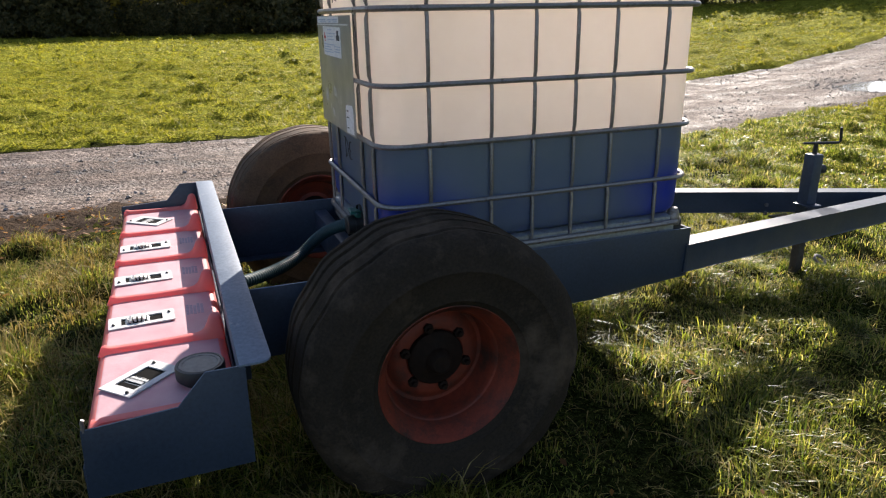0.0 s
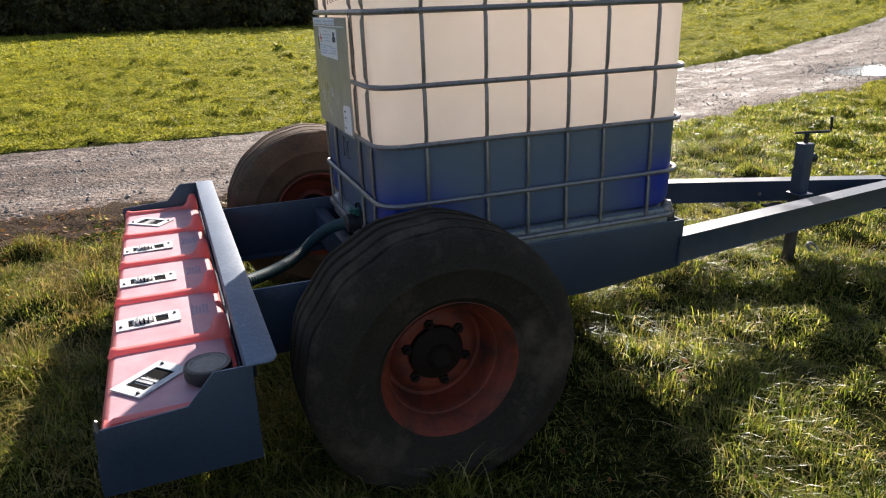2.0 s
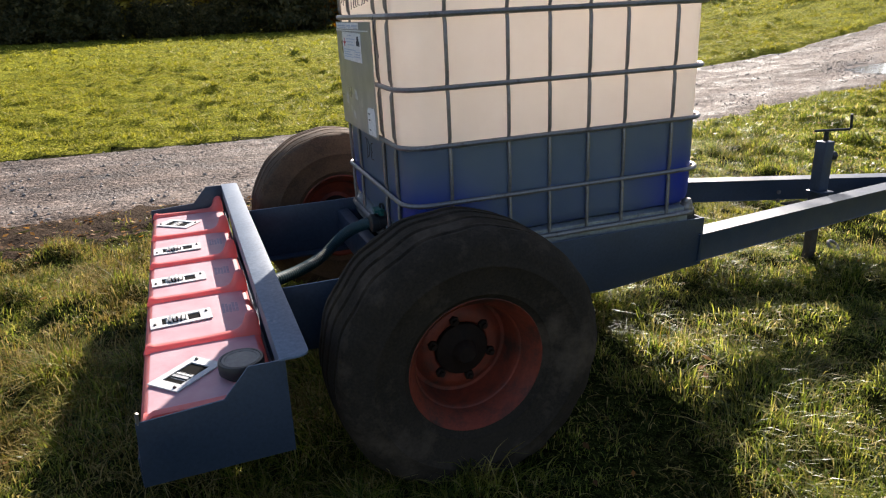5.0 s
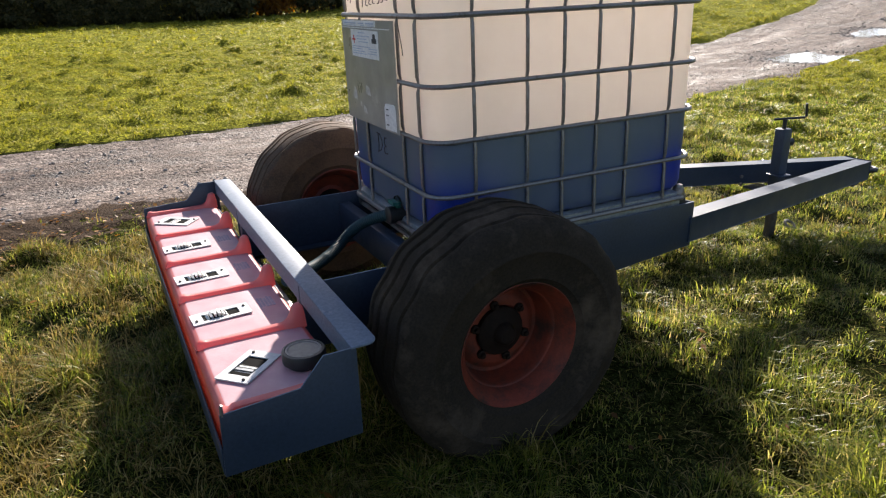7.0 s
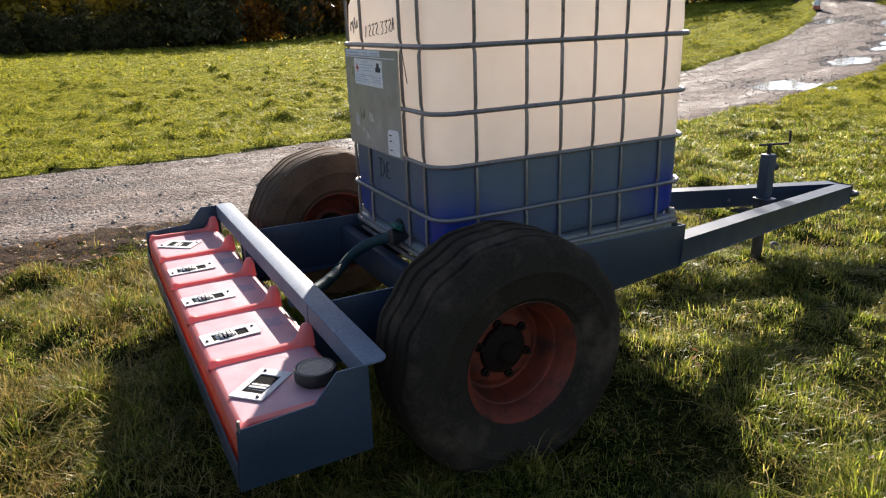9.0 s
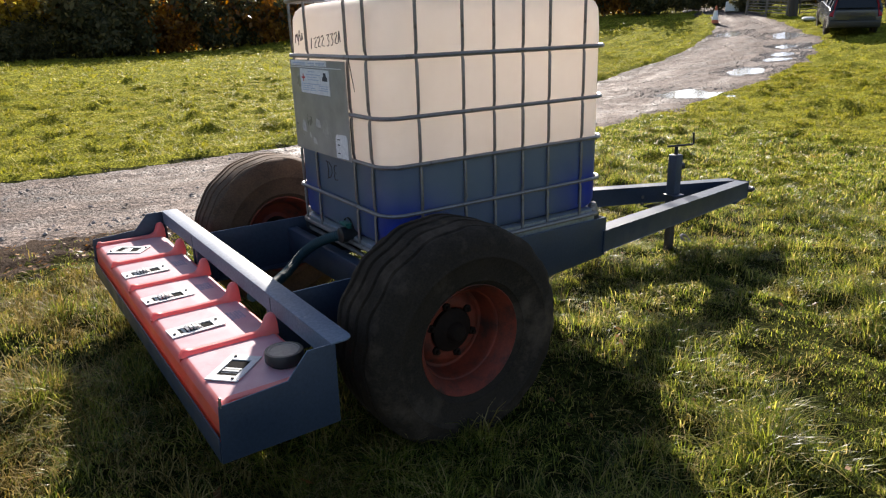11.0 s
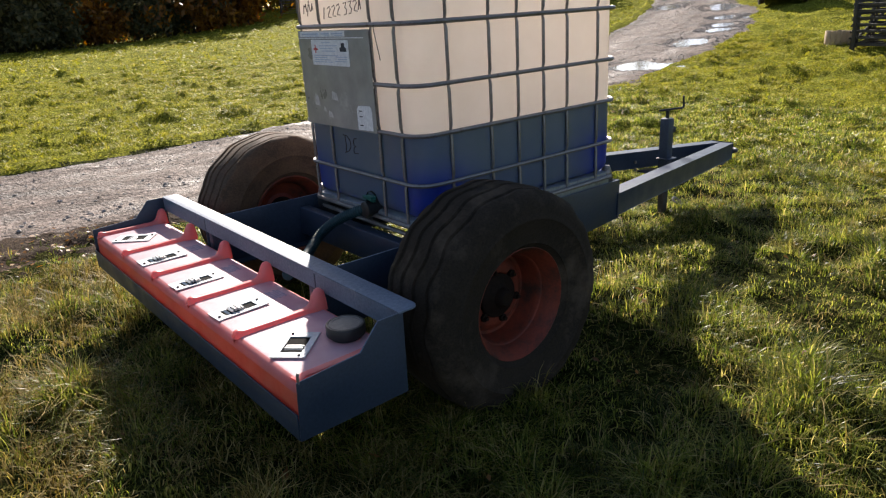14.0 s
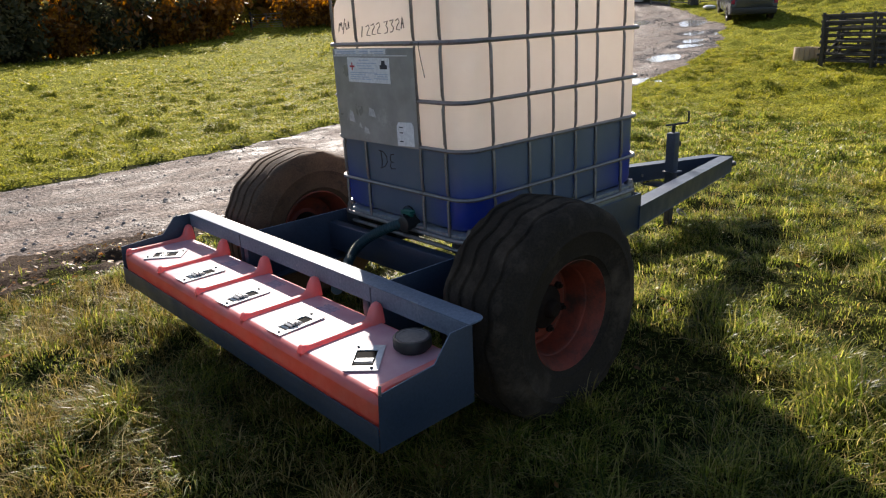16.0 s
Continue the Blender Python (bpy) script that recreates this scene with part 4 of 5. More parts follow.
# felt-pen writing on the bottle
def strokes(segs):
    bm = bmesh.new()
    for pts in segs:
        tube([(0.0112, y, z) for y, z in pts], 0.0024, 5, bm=bm)
    return bm


TWO = [(0, 0.042), (-0.02, 0.05), (-0.028, 0.036), (-0.012, 0.022), (-0.004, 0.004), (-0.03, 0.002)]
THREE = [(0, 0.046), (-0.026, 0.05), (-0.012, 0.03), (-0.026, 0.018), (-0.018, 0.0), (0.0, -0.002)]
MARKS = [[(0.70, 1.572), (0.688, 1.622)], [(0.622, 1.030), (0.618, 0.985), (0.624, 0.948)], [(0.640, 1.032), (0.606, 1.030), (0.578, 1.008), (0.576, 0.980), (0.594, 0.958), (0.634, 0.944)], [(0.518, 1.024), (0.540, 1.022), (0.549, 1.008), (0.546, 0.988), (0.526, 0.984), (0.546, 0.980), (0.552, 0.962), (0.545, 0.950), (0.512, 0.954)]]
for i, (y, q) in enumerate(((0.660, TWO), (0.618, TWO), (0.576, TWO), (0.515, THREE), (0.472, THREE), (0.430, TWO))):
    MARKS.append([(y + a, 1.576 + 0.004 * i + b) for a, b in q])
MARKS += [[(0.392, 1.602), (0.380, 1.65), (0.372, 1.604)], [(0.390, 1.622), (0.372, 1.624)]]
MARKS += [[(0.892, 1.60), (0.882, 1.64), (0.872, 1.63), (0.864, 1.645), (0.858, 1.61)], [(0.855, 1.59), (0.832, 1.66)], [(0.83, 1.64), (0.823, 1.61), (0.81, 1.615), (0.802, 1.645), (0.798, 1.615)]]
for q in MARKS:
    part("writing", strokes([q]), M_FELT if q[0][1] > 1.2 else M_INK, bt, "scrawled black felt-pen mark")
part("wire_tie", tube([(-0.012, 0.247, 1.545), (-0.016, 0.247, 1.53), (-0.014, 0.247, 1.512), (-0.010, 0.243, 1.47), (-0.008, 0.232, 1.42), (-0.008, 0.226, 1.395)], 0.0018, 5), M_BLACK, ibc)
# outlet valve and recess
part("outlet_cup", lathe([(0.045, -0.004), (0.047, 0.004), (0.043, 0.02), (0.03, 0.022), (0, 0.022)], 24, "x"), M_BLACK, bt).location = (0.008, 0.43, 0.735)
val = part("valve", lathe([(0, 0.03), (0.034, 0.03), (0.034, -0.02), (0.039, -0.022), (0.039, -0.05), (0.030, -0.055), (0, -0.055)], 20, "x"), M_BLACK, ibc, "black outlet valve with a green lever")
val.location = (0, 0.405, 0.706)
part("lever", beam((-0.02, 0.03, 0.055), (-0.03, -0.05, 0.062), 0.024, 0.012, bm=lathe([(0, 0.03), (0.018, 0.03), (0.018, 0.056), (0, 0.058)], 12)), M_VALVE, val)


# ---- hose ----
BEND_POINTS = [Vector(p) for p in ((0.632, 2.598, 0.706), (0.452, 2.892, 0.607), (0.542, 3.013, 0.415), (0.16, 2.507, 0.540))]


def hose_line(step):
    """Points at even steps along the sagging bend and on under the tray rail."""
    a, b, c, d = BEND_POINTS
    fine = [(1 - t) ** 3 * a + 3 * t * (1 - t) ** 2 * b + 3 * t * t * (1 - t) * c + t ** 3 * d for t in (k / 400 for k in range(401))]
    fine += [d + (d - c).normalized() * 0.001 * k for k in range(1, 130)]
    out = [fine[0]]
    for p in fine:
        if (p - out[-1]).length >= step:
            out.append(p)
    return out


hose = part("suction_hose", tube(hose_line(0.0055), 0.0235, 14, wave=lambda i: 1.0 if i % 2 else 1.12), M_HOSE, None, "", 25)
tagged(hose, "dark green ribbed suction hose from the outlet valve to the tray", "hose")


# ---- parked estate car ----
def car(m):
    c = thing("estate_car", m, "silver estate car parked on the grass beside the track", "car")
    # side outline, x forward from the tail
    body = [(0.06, 0.30), (-0.01, 0.42), (0.0, 0.62), (0.05, 0.92), (0.30, 0.98), (1.6, 0.97), (2.9, 0.98), (3.3, 0.95), (4.2, 0.82), (4.55, 0.68), (4.62, 0.48), (4.55, 0.28), (3.9, 0.24), (0.9, 0.24)]
    bm = bmesh.new()
    rings = []
    for y, k, dz in ((-0.88, 0.985, 0.0), (-0.86, 0.997, 0.01), (-0.70, 1.0, 0.02), (0.70, 1.0, 0.02), (0.86, 0.997, 0.01), (0.88, 0.985, 0.0)):
        rings.append([bm.verts.new(((x - 2.3) * k + 2.3, y, z + (dz if z > 0.6 else 0))) for x, z in body])
    n = len(body)
    bm.faces.new(rings[0])
    bm.faces.new(rings[-1][::-1])
    for a, b in zip(rings, rings[1:]):
        for k in range(n):
            bm.faces.new((a[k], b[k], b[(k + 1) % n], a[(k + 1) % n]))
    bmesh.ops.recalc_face_normals(bm, faces=bm.faces)
    bmesh.ops.bevel(bm, geom=list(bm.edges), offset=0.025, segments=2, affect="EDGES", profile=0.5)
    part("body", bm, M_CARPAINT, c)
    cab = [[(0.06, s * 0.80, 0.95), (0.40, s * 0.62, 1.45), (2.30, s * 0.62, 1.47), (3.25, s * 0.78, 0.96)] for s in (-1, 1)]
    bm = skin([cab[0], cab[1]])
    part("glasshouse", bm, M_CARGLASS, c)
    part("roof", box(0.36, 2.32, -0.64, 0.64, 1.44, 1.49, 0.02), M_CARPAINT, c)
    for s in (-1, 1):
        for (x0, z0, y0), (x1, z1, y1) in (((0.05, 0.95, 0.81), (0.40, 1.46, 0.63)), ((1.05, 0.95, 0.81), (1.12, 1.46, 0.63)), ((1.95, 0.95, 0.81), (1.98, 1.46, 0.63)), ((3.25, 0.95, 0.80), (2.32, 1.46, 0.63))):
            part("pillar", beam((x0, s * y0, z0), (x1, s * y1, z1), 0.05, 0.09, bevel=0.01), M_CARPAINT, c)
        part("tail_lamp", beam((-0.0, s * 0.80, 0.72), (0.26, s * 0.69, 1.25), 0.10, 0.07, bevel=0.012), M_TAIL, c, "tall red tail lamp")
        part("roof_rail", tube([(0.5, s * 0.58, 1.49), (0.55, s * 0.58, 1.53), (2.1, s * 0.58, 1.53), (2.15, s * 0.58, 1.49)], 0.014, 6), M_DARKMETAL, c)
        part("mirror", box(2.85, 2.99, s * 0.98 - 0.08, s * 0.98 + 0.08, 0.98, 1.10, 0.03), M_CARPAINT, c)
    part("tail_window", prism([(0.045, 1.0), (0.37, 1.43), (0.355, 1.44), (0.03, 1.01)], -0.62, 0.62, "y"), M_CARGLASS, c)
    part("bumper", box(-0.06, 0.12, -0.86, 0.86, 0.34, 0.58, 0.04), M_BLACK, c)
    part("tailgate", box(-0.025, 0.03, -0.68, 0.68, 0.58, 0.93, 0.015), M_CARPAINT, c)
    part("tail_plate", box(-0.040, -0.027, -0.26, 0.26, 0.72, 0.83, 0.003), M_OLDWOOD, c, "dull shaded plate")
    for x in (0.85, 3.65):
        for s in (-1, 1):
            w = part("wheel", lathe([(0.21, -0.09), (0.20, -0.08), (0.06, -0.07), (0, -0.075), (0, 0.05), (0.21, 0.08)], 28, "y"), M_CARPAINT, c)
            w.matrix_basis = pose(x, s * 0.80, 0.32, 0, 0, 0 if s < 0 else 180)
            part("tyre", lathe([(0.205, -0.10), (0.25, -0.11), (0.30, -0.10), (0.32, -0.08), (0.32, 0.08), (0.30, 0.10), (0.205, 0.10)], 32, "y", closed=True), M_TYRE, w)
            part("arch", lathe([(0.36, -0.02), (0.36, 0.03), (0.33, 0.03), (0.33, -0.02)], 32, "y", closed=True), M_DARKMETAL, w).location.y = -0.06
    return c


CAR_AT = (23.2, 11.85)
car(pose(CAR_AT[0], CAR_AT[1], swell(CAR_AT[0]) + 0.03, 0, -7, 35) @ Matrix.Diagonal((0.86, 0.86, 0.88, 1)))


# ---- cone, tub, hurdles, gates and fence ----
def cone(x, y):
    c = thing("traffic_cone", pose(x, y, swell(x) + 0.02, 0, 0, 20) @ Matrix.Diagonal((1.1, 1.1, 1.1, 1)), "weathered orange and white traffic cone at the track edge", "traffic cone")
    part("base", box(-0.2, 0.2, -0.2, 0.2, 0, 0.04, 0.015), M_BLACK, c)
    part("cone", lathe([(0.14, 0.04), (0.085, 0.36), (0.04, 0.62), (0.028, 0.70), (0.0, 0.70)], 24), M_CONE, c)
    part("sleeve", lathe([(0.122, 0.17), (0.124, 0.17), (0.062, 0.52), (0.06, 0.52)], 24), M_CONEWHITE, c)


cone(26.2, 19.25)


def tub(x, y):
    c = thing("wooden_tub", pose(x, y, lie(x, y) - 0.01) @ Matrix.Diagonal((1.0, 1.0, 0.9, 1)), "pale cut-down wooden tub with dead stalks, standing in the grass", "tub")
    part("soil", lathe([(0, 0.0), (0.25, 0.0), (0.25, 0.26), (0.12, 0.29), (0, 0.28)], 20), M_MUD, c)
    n = 16
    for k in range(n):
        a = k * math.tau / n
        w = 2 * 0.27 * math.sin(math.pi / n) * 0.96
        o = part("stave", box(0.255, 0.285, -w / 2, w / 2, 0, 0.33 + 0.008 * math.sin(k * 2.1), 0.004), M_TUBWOOD, c)
        o.matrix_basis = pose(0, 0, 0, 0, 0, math.degrees(a))


tub(16.35, 7.15)


def hurdle(m, length, height, rails):
    c = thing("sheep_hurdle", m, "dark slatted sheep hurdle leaning in a stack on the grass", "hurdle", "stack of sheep hurdles")
    for x in (0.03, length / 2, length - 0.03):
        part("post", box(x - 0.03, x + 0.03, -0.02, 0.02, 0, height, 0.005), M_OLDWOOD, c)
    for k in range(rails):
        z = 0.12 + (height - 0.2) * k / (rails - 1)
        part("rail", box(-0.05, length + 0.05, 0.02, 0.04, z, z + 0.045, 0.004), M_OLDWOOD, c)
    part("brace", beam((0.1, 0.055, 0.15), (length - 0.1, 0.055, height - 0.1), 0.02, 0.06), M_OLDWOOD, c)
    return c


for k, (x, y, rz, tilt, h) in enumerate([(15.4, 6.45, -104, 6, 1.16), (15.65, 6.5, -100, 3, 1.10), (15.95, 6.4, -106, -4, 1.13), (15.42, 6.5, -15, 3, 1.08)]):
    hurdle(pose(x, y, swell(x) - 0.02, tilt, 0, rz), 2.3 if k < 3 else 1.3, h, 8)
box_ob = thing("feed_trough", pose(16.6, 5.2, swell(16.6)), "dark trough standing inside the hurdles", "trough")
part("trough", skin([[(x, y, z) for x, y in rounded(-w, w, -0.6, 0.6, 0.08, 4)] for w, z in ((0.2, 0.03), (0.3, 0.45), (0.32, 0.46), (0.28, 0.44), (0.2, 0.2))]), M_DARKMETAL, box_ob)


def field_gate(m, length, bars, mat, label):
    c = thing("field_gate", m, label, "gate")
    for k in range(bars):
        z = 0.18 + 0.95 * (k / (bars - 1)) ** 1.15
        part("bar", tube([(0, 0, z), (length, 0, z)], 0.022, 6), mat, c)
    for x in (0.0, length / 2, length):
        part("stile", tube([(x, 0, 0.12), (x, 0, 1.16)], 0.026, 6), mat, c)
    part("brace", tube([(0.05, 0.02, 0.2), (length / 2, 0.02, 1.1)], 0.018, 6), mat, c)
    for x in (-0.14, length + 0.14):
        part("gate_post", box(x - 0.07, x + 0.07, -0.07, 0.07, -0.2, 1.35, 0.02), M_OLDWOOD, c)
    return c


field_gate(pose(25.8, 50.0, swell(25.8), 0, 0, 95), 4.4, 6, M_GALV, "galvanised five-bar field gate between the trees")
field_gate(pose(28.0, 16.55, swell(28.0), 0, -3, -68) @ Matrix.Diagonal((1, 1, 0.70, 1)), 3.0, 5, M_OLDWOOD, "dark wooden farm gate behind the parked car")


def fence_run(a, b, name="post_and_rail_fence"):
    a, b = Vector(a), Vector(b)
    n = max(2, round((b - a).length / 1.8))
    c = thing(name, pose(a.x, a.y, 0), "grey weathered fence of posts and rails by the track", "fence")
    pts = [a.lerp(b, k / n) for k in range(n + 1)]
    for p in pts:
        part("post", box(p.x - a.x - 0.04, p.x - a.x + 0.04, p.y - a.y - 0.04, p.y - a.y + 0.04, swell(p.x) - 0.2, swell(p.x) + 0.80, 0.012), M_GREYWOOD, c)
    for p, q in zip(pts, pts[1:]):
        for z in (0.12, 0.24, 0.36, 0.48, 0.60, 0.73):
            part("rail", beam((p.x - a.x, p.y - a.y, swell(p.x) + z), (q.x - a.x, q.y - a.y, swell(q.x) + z + 0.02), 0.03, 0.042), M_GREYWOOD if z < 0.7 else M_TUBWOOD, c)
    return c


fence_run((28.0, 17.1, 0), (28.75, 19.5, 0))
fence_run((28.0, 13.0, 0), (30.0, 3.0, 0))
post = part("gate_post", lathe([(0, -0.2), (0.14, -0.2), (0.13, 0.96), (0.10, 1.0), (0, 1.01)], 12), M_BARK)
post.matrix_basis = pose(27.95, 16.85, swell(27.95), 0, 5, 30)
tagged(post, "thick dark wooden gate post beside the track", "post")
crate = part("pale_crate", box(-0.42, 0.42, -0.3, 0.3, 0, 0.45, 0.02), M_CONEWHITE)
crate.matrix_basis = pose(30.0, 21.1, swell(30.0) + 0.02, 0, 0, 30)
tagged(crate, "pale boxy feed container standing beyond the fence", "container")
sack = part("white_sack", skin([[(x, y, z) for x, y in rounded(-w, w, -w * 1.6, w * 1.6, w * 0.5, 5)] for w, z in ((0.12, 0.0), (0.15, 0.05), (0.14, 0.10), (0.07, 0.13))]), M_CONEWHITE)
sack.matrix_basis = pose(26.9, 15.5, swell(26.9) + 0.02, 0, 0, 60)
tagged(sack, "crumpled white feed sack in the grass by the gate", "sack")


# ---- trees and hedges ----
def leaf_cloud(bm_v, bm_f, rr, centre, radius, count, size, flat=0.8):
    for _ in range(count):
        d = Vector((rr.gauss(0, 1), rr.gauss(0, 1), rr.gauss(0, 1) * flat)).normalized() * radius * rr.random() ** 0.45
        p = Vector(centre) + d
        u = Vector((rr.gauss(0, 1), rr.gauss(0, 1), rr.gauss(0, 1))).normalized()
        v = u.cross(Vector((rr.gauss(0, 1), rr.gauss(0, 1), rr.gauss(0, 1)))).normalized()
        s = size * rr.uniform(0.6, 1.4)
        i = len(bm_v)
        bm_v += [p - u * s, p + v * s * 0.5, p + u * s, p - v * s * 0.5]
        bm_f.append((i, i + 1, i + 2, i + 3))


def tree_kind(seed, height, spread, leaf, bushy):
    rr = random.Random(seed)
    bm = bmesh.new()
    tips = []

    def limb(p, d, length, r, level):
        pts = [p]
        for k in range(5):
            d = (d + Vector((rr.gauss(0, 0.13), rr.gauss(0, 0.13), rr.gauss(0.03, 0.09)))).normalized()
            pts.append(pts[-1] + d * length / 5)
        tube(pts, [r * (1 - 0.14 * k) for k in range(6)], 6 if level == 0 else 5, bm=bm, caps=False)
        tips.append((pts[-1], level))
        if level:
            tips.append((pts[3], level))
        if level < 2:
            for _ in range(6 if level == 0 else 4):
                k = rr.randint(1, 5)
                a = rr.uniform(0, math.tau)
                nd = Vector((math.cos(a), math.sin(a), rr.uniform(0.05, 0.9))).normalized()
                limb(pts[k], nd, length * rr.uniform(0.35, 0.6), r * (1 - 0.13 * k) * 0.5, level + 1)

    stems = 1 if not bushy else 5
    for k in range(stems):
        a = rr.uniform(0, math.tau)
        limb(Vector((0.5 * math.cos(a), 0.5 * math.sin(a), -0.2)) if bushy else Vector((0, 0, -0.2)), Vector((0.25 * math.cos(a) if bushy else 0.04, 0.25 * math.sin(a) if bushy else 0, 1)).normalized(), height * (0.75 if not bushy else rr.uniform(0.6, 0.9)), 0.16 if not bushy else 0.05, 0)
    trunk = mesh_of("trunk", bm, M_BARK, 60)
    vs, fs = [], []
    for p, level in tips:
        leaf_cloud(vs, fs, rr, p, spread * rr.uniform(0.6, 1.2), (18 if leaf is M_LEAF_DARK else 12) if not bushy else 6, 0.21, 0.75)
    if bushy:
        for _ in range(22):
            leaf_cloud(vs, fs, rr, (rr.gauss(0, 0.9), rr.gauss(0, 0.9), rr.uniform(0.1, height * 0.8)), 0.75, 44 if leaf is M_LEAF_DARK else 18, 0.14 if leaf is M_LEAF_DARK else 0.17)
    me = bpy.data.meshes.new("crown")
    me.from_pydata([tuple(v) for v in vs], [], fs)
    me.materials.append(leaf)
    return trunk, me


KINDS = [tree_kind(3, 8.5, 0.9, M_LEAF_GOLD, False), tree_kind(5, 9.0, 0.9, M_LEAF_DARK, False), tree_kind(8, 7.5, 0.85, M_LEAF_RUST, False),
         tree_kind(11, 3.6, 0.6, M_LEAF_DARK, True), tree_kind(12, 3.2, 0.6, M_LEAF_RUST, True), tree_kind(14, 3.4, 0.6, M_LEAF_GOLD, True)]
SAY = [("tree", "golden-leaved autumn tree in the wood edge"), ("tree", "dark shaded tree in the wood edge"), ("tree", "rust-leaved autumn tree in the wood edge"),
       ("shrub", "dark dense shrub in the hedge bottom"), ("shrub", "rust-brown shrub in the hedge bottom"), ("shrub", "yellowing shrub in the hedge bottom")]


def grow(kind, x, y, rz, s):
    name, label = SAY[kind]
    t = thing(name, pose(x, y, swell(x), 0, 0, rz) @ Matrix.Diagonal((s, s, s, 1)), label, name, "trees along the field edge" if name == "tree" else "shrubs along the field edge")
    for nm, me in zip(("trunk", "crown"), KINDS[kind]):
        o = new(nm, me)
        o.parent = t


rr = random.Random(21)
LINE = [(-50, 36), (-12, 45), (-2, 48), (5, 50.5), (11, 53), (17, 53.5), (21, 53), (24.2, 52)]


def along(pts, step):
    out = []
    for a, b in zip(pts, pts[1:]):
        a, b = Vector(a), Vector(b)
        n = max(1, round((b - a).length / step))
        out += [a.lerp(b, k / n) for k in range(n)]
    return out


for p in along(LINE, 2.6):
    gold, rust = -5 < p.x < 4.3, 8 < p.x < 17
    front = 3 if p.x < 8 else rr.choice((4, 4, 3) if rust else (3, 3, 4))
    grow(front, p.x + rr.uniform(-0.6, 0.6), p.y + rr.uniform(-0.8, 0.8), rr.uniform(0, 360), rr.uniform(0.56, 0.72) if gold else rr.uniform(0.85, 1.25))
    if p.x < 4.3:
        grow(3, p.x + 1.3 + rr.uniform(-0.3, 0.3), p.y + 0.8 + rr.uniform(-0.5, 0.5), rr.uniform(0, 360), rr.uniform(0.58, 0.70))
        grow(3, p.x + rr.uniform(-0.4, 0.4), p.y - 0.9, rr.uniform(0, 360), rr.uniform(0.42, 0.52))
    if p.x < 12.5:
        grow(5 if gold else 4 if rust else 3, p.x + rr.uniform(-0.6, 0.6), p.y + 3.2 + rr.uniform(-0.8, 0.8), rr.uniform(0, 360), rr.uniform(1.1, 1.5))
for p in along(LINE, 3.6):
    gold, rust = -5 < p.x < 4.3, 8 < p.x < 17
    grow(0 if gold or p.x > 18 else rr.choice((2, 2, 1)) if rust else 1, p.x + rr.uniform(-1, 1), p.y + rr.uniform(0.5, 2.5), rr.uniform(0, 360), rr.uniform(0.8, 1.15))
    if p.x < 12.5:
        grow(0 if gold else 2 if rust else rr.choice((1, 1, 2)), p.x + rr.uniform(-1, 1), p.y + rr.uniform(5, 8), rr.uniform(0, 360), rr.uniform(0.9, 1.25))
for k, p in enumerate(along([(-52, 52), (-12, 66), (2, 76), (14, 78), (24, 72), (31, 64), (38, 52)], 4.5)):
    grow(rr.choice((3, 3, 4) if p.x < 14 else (5, 4, 5)), p.x + rr.uniform(-1, 1), p.y + rr.uniform(-1, 1), rr.uniform(0, 360), rr.uniform(2.0, 2.8))
for kind, x, y, q in ((0, -4.0, 49.5, 0.95), (0, -1.2, 50.5, 1.0), (2, 4.2, 52.0, 1.0), (2, 8.2, 53.5, 1.05), (0, 11.0, 54.5, 1.0)):
    grow(kind, x, y, 70 * q + 9 * x, q)
HEDGE = [(25.8, 47.5), (28, 37), (29.5, 29), (30.5, 24.5)]
for p in along(HEDGE, 1.8):
    grow(rr.choice((3, 4, 3)), p.x + rr.uniform(-0.3, 0.6), p.y + rr.uniform(-0.4, 0.4), rr.uniform(0, 360), rr.uniform(0.55, 0.8))
for p in along([(30, 62), (36, 54), (41, 42), (45, 28), (46, 16), (44, 2), (41, -12)], 2.8):
    for q in (0, 1):
        grow(rr.choice((3, 4, 3, 5)), p.x + 1.2 * q + rr.uniform(-0.5, 0.5), p.y + 1.3 * q + rr.uniform(-0.4, 0.4), rr.uniform(0, 360), rr.uniform(0.5, 0.65))
    grow(rr.choice((3, 4, 5, 5)), p.x + rr.uniform(-0.5, 0.8), p.y + rr.uniform(-0.6, 0.6), rr.uniform(0, 360), rr.uniform(0.55, 0.7) if p.y < 45 else rr.uniform(0.7, 1.0))
    if p.y > 48:
        grow(rr.choice((0, 2, 1)), p.x + 2 + rr.uniform(-0.5, 0.8), p.y + rr.uniform(-0.6, 0.6), rr.uniform(0, 360), rr.uniform(0.5, 0.75))
for p in along([(30.2, 26.5), (31.3, 22), (32.3, 17.5), (32.5, 12)], 0.9):
    grow(rr.choice((3, 3, 4)), p.x + rr.uniform(-0.3, 0.3), p.y + rr.uniform(-0.3, 0.3), rr.uniform(0, 360), rr.uniform(0.33, 0.45))
for x, y, s in ((30.0, 20.5, 0.30), (30.5, 10.5, 0.6), (31.5, 7.5, 0.7), (32, 4.0, 0.8)):
    grow(3, x, y, 40 * s, s)


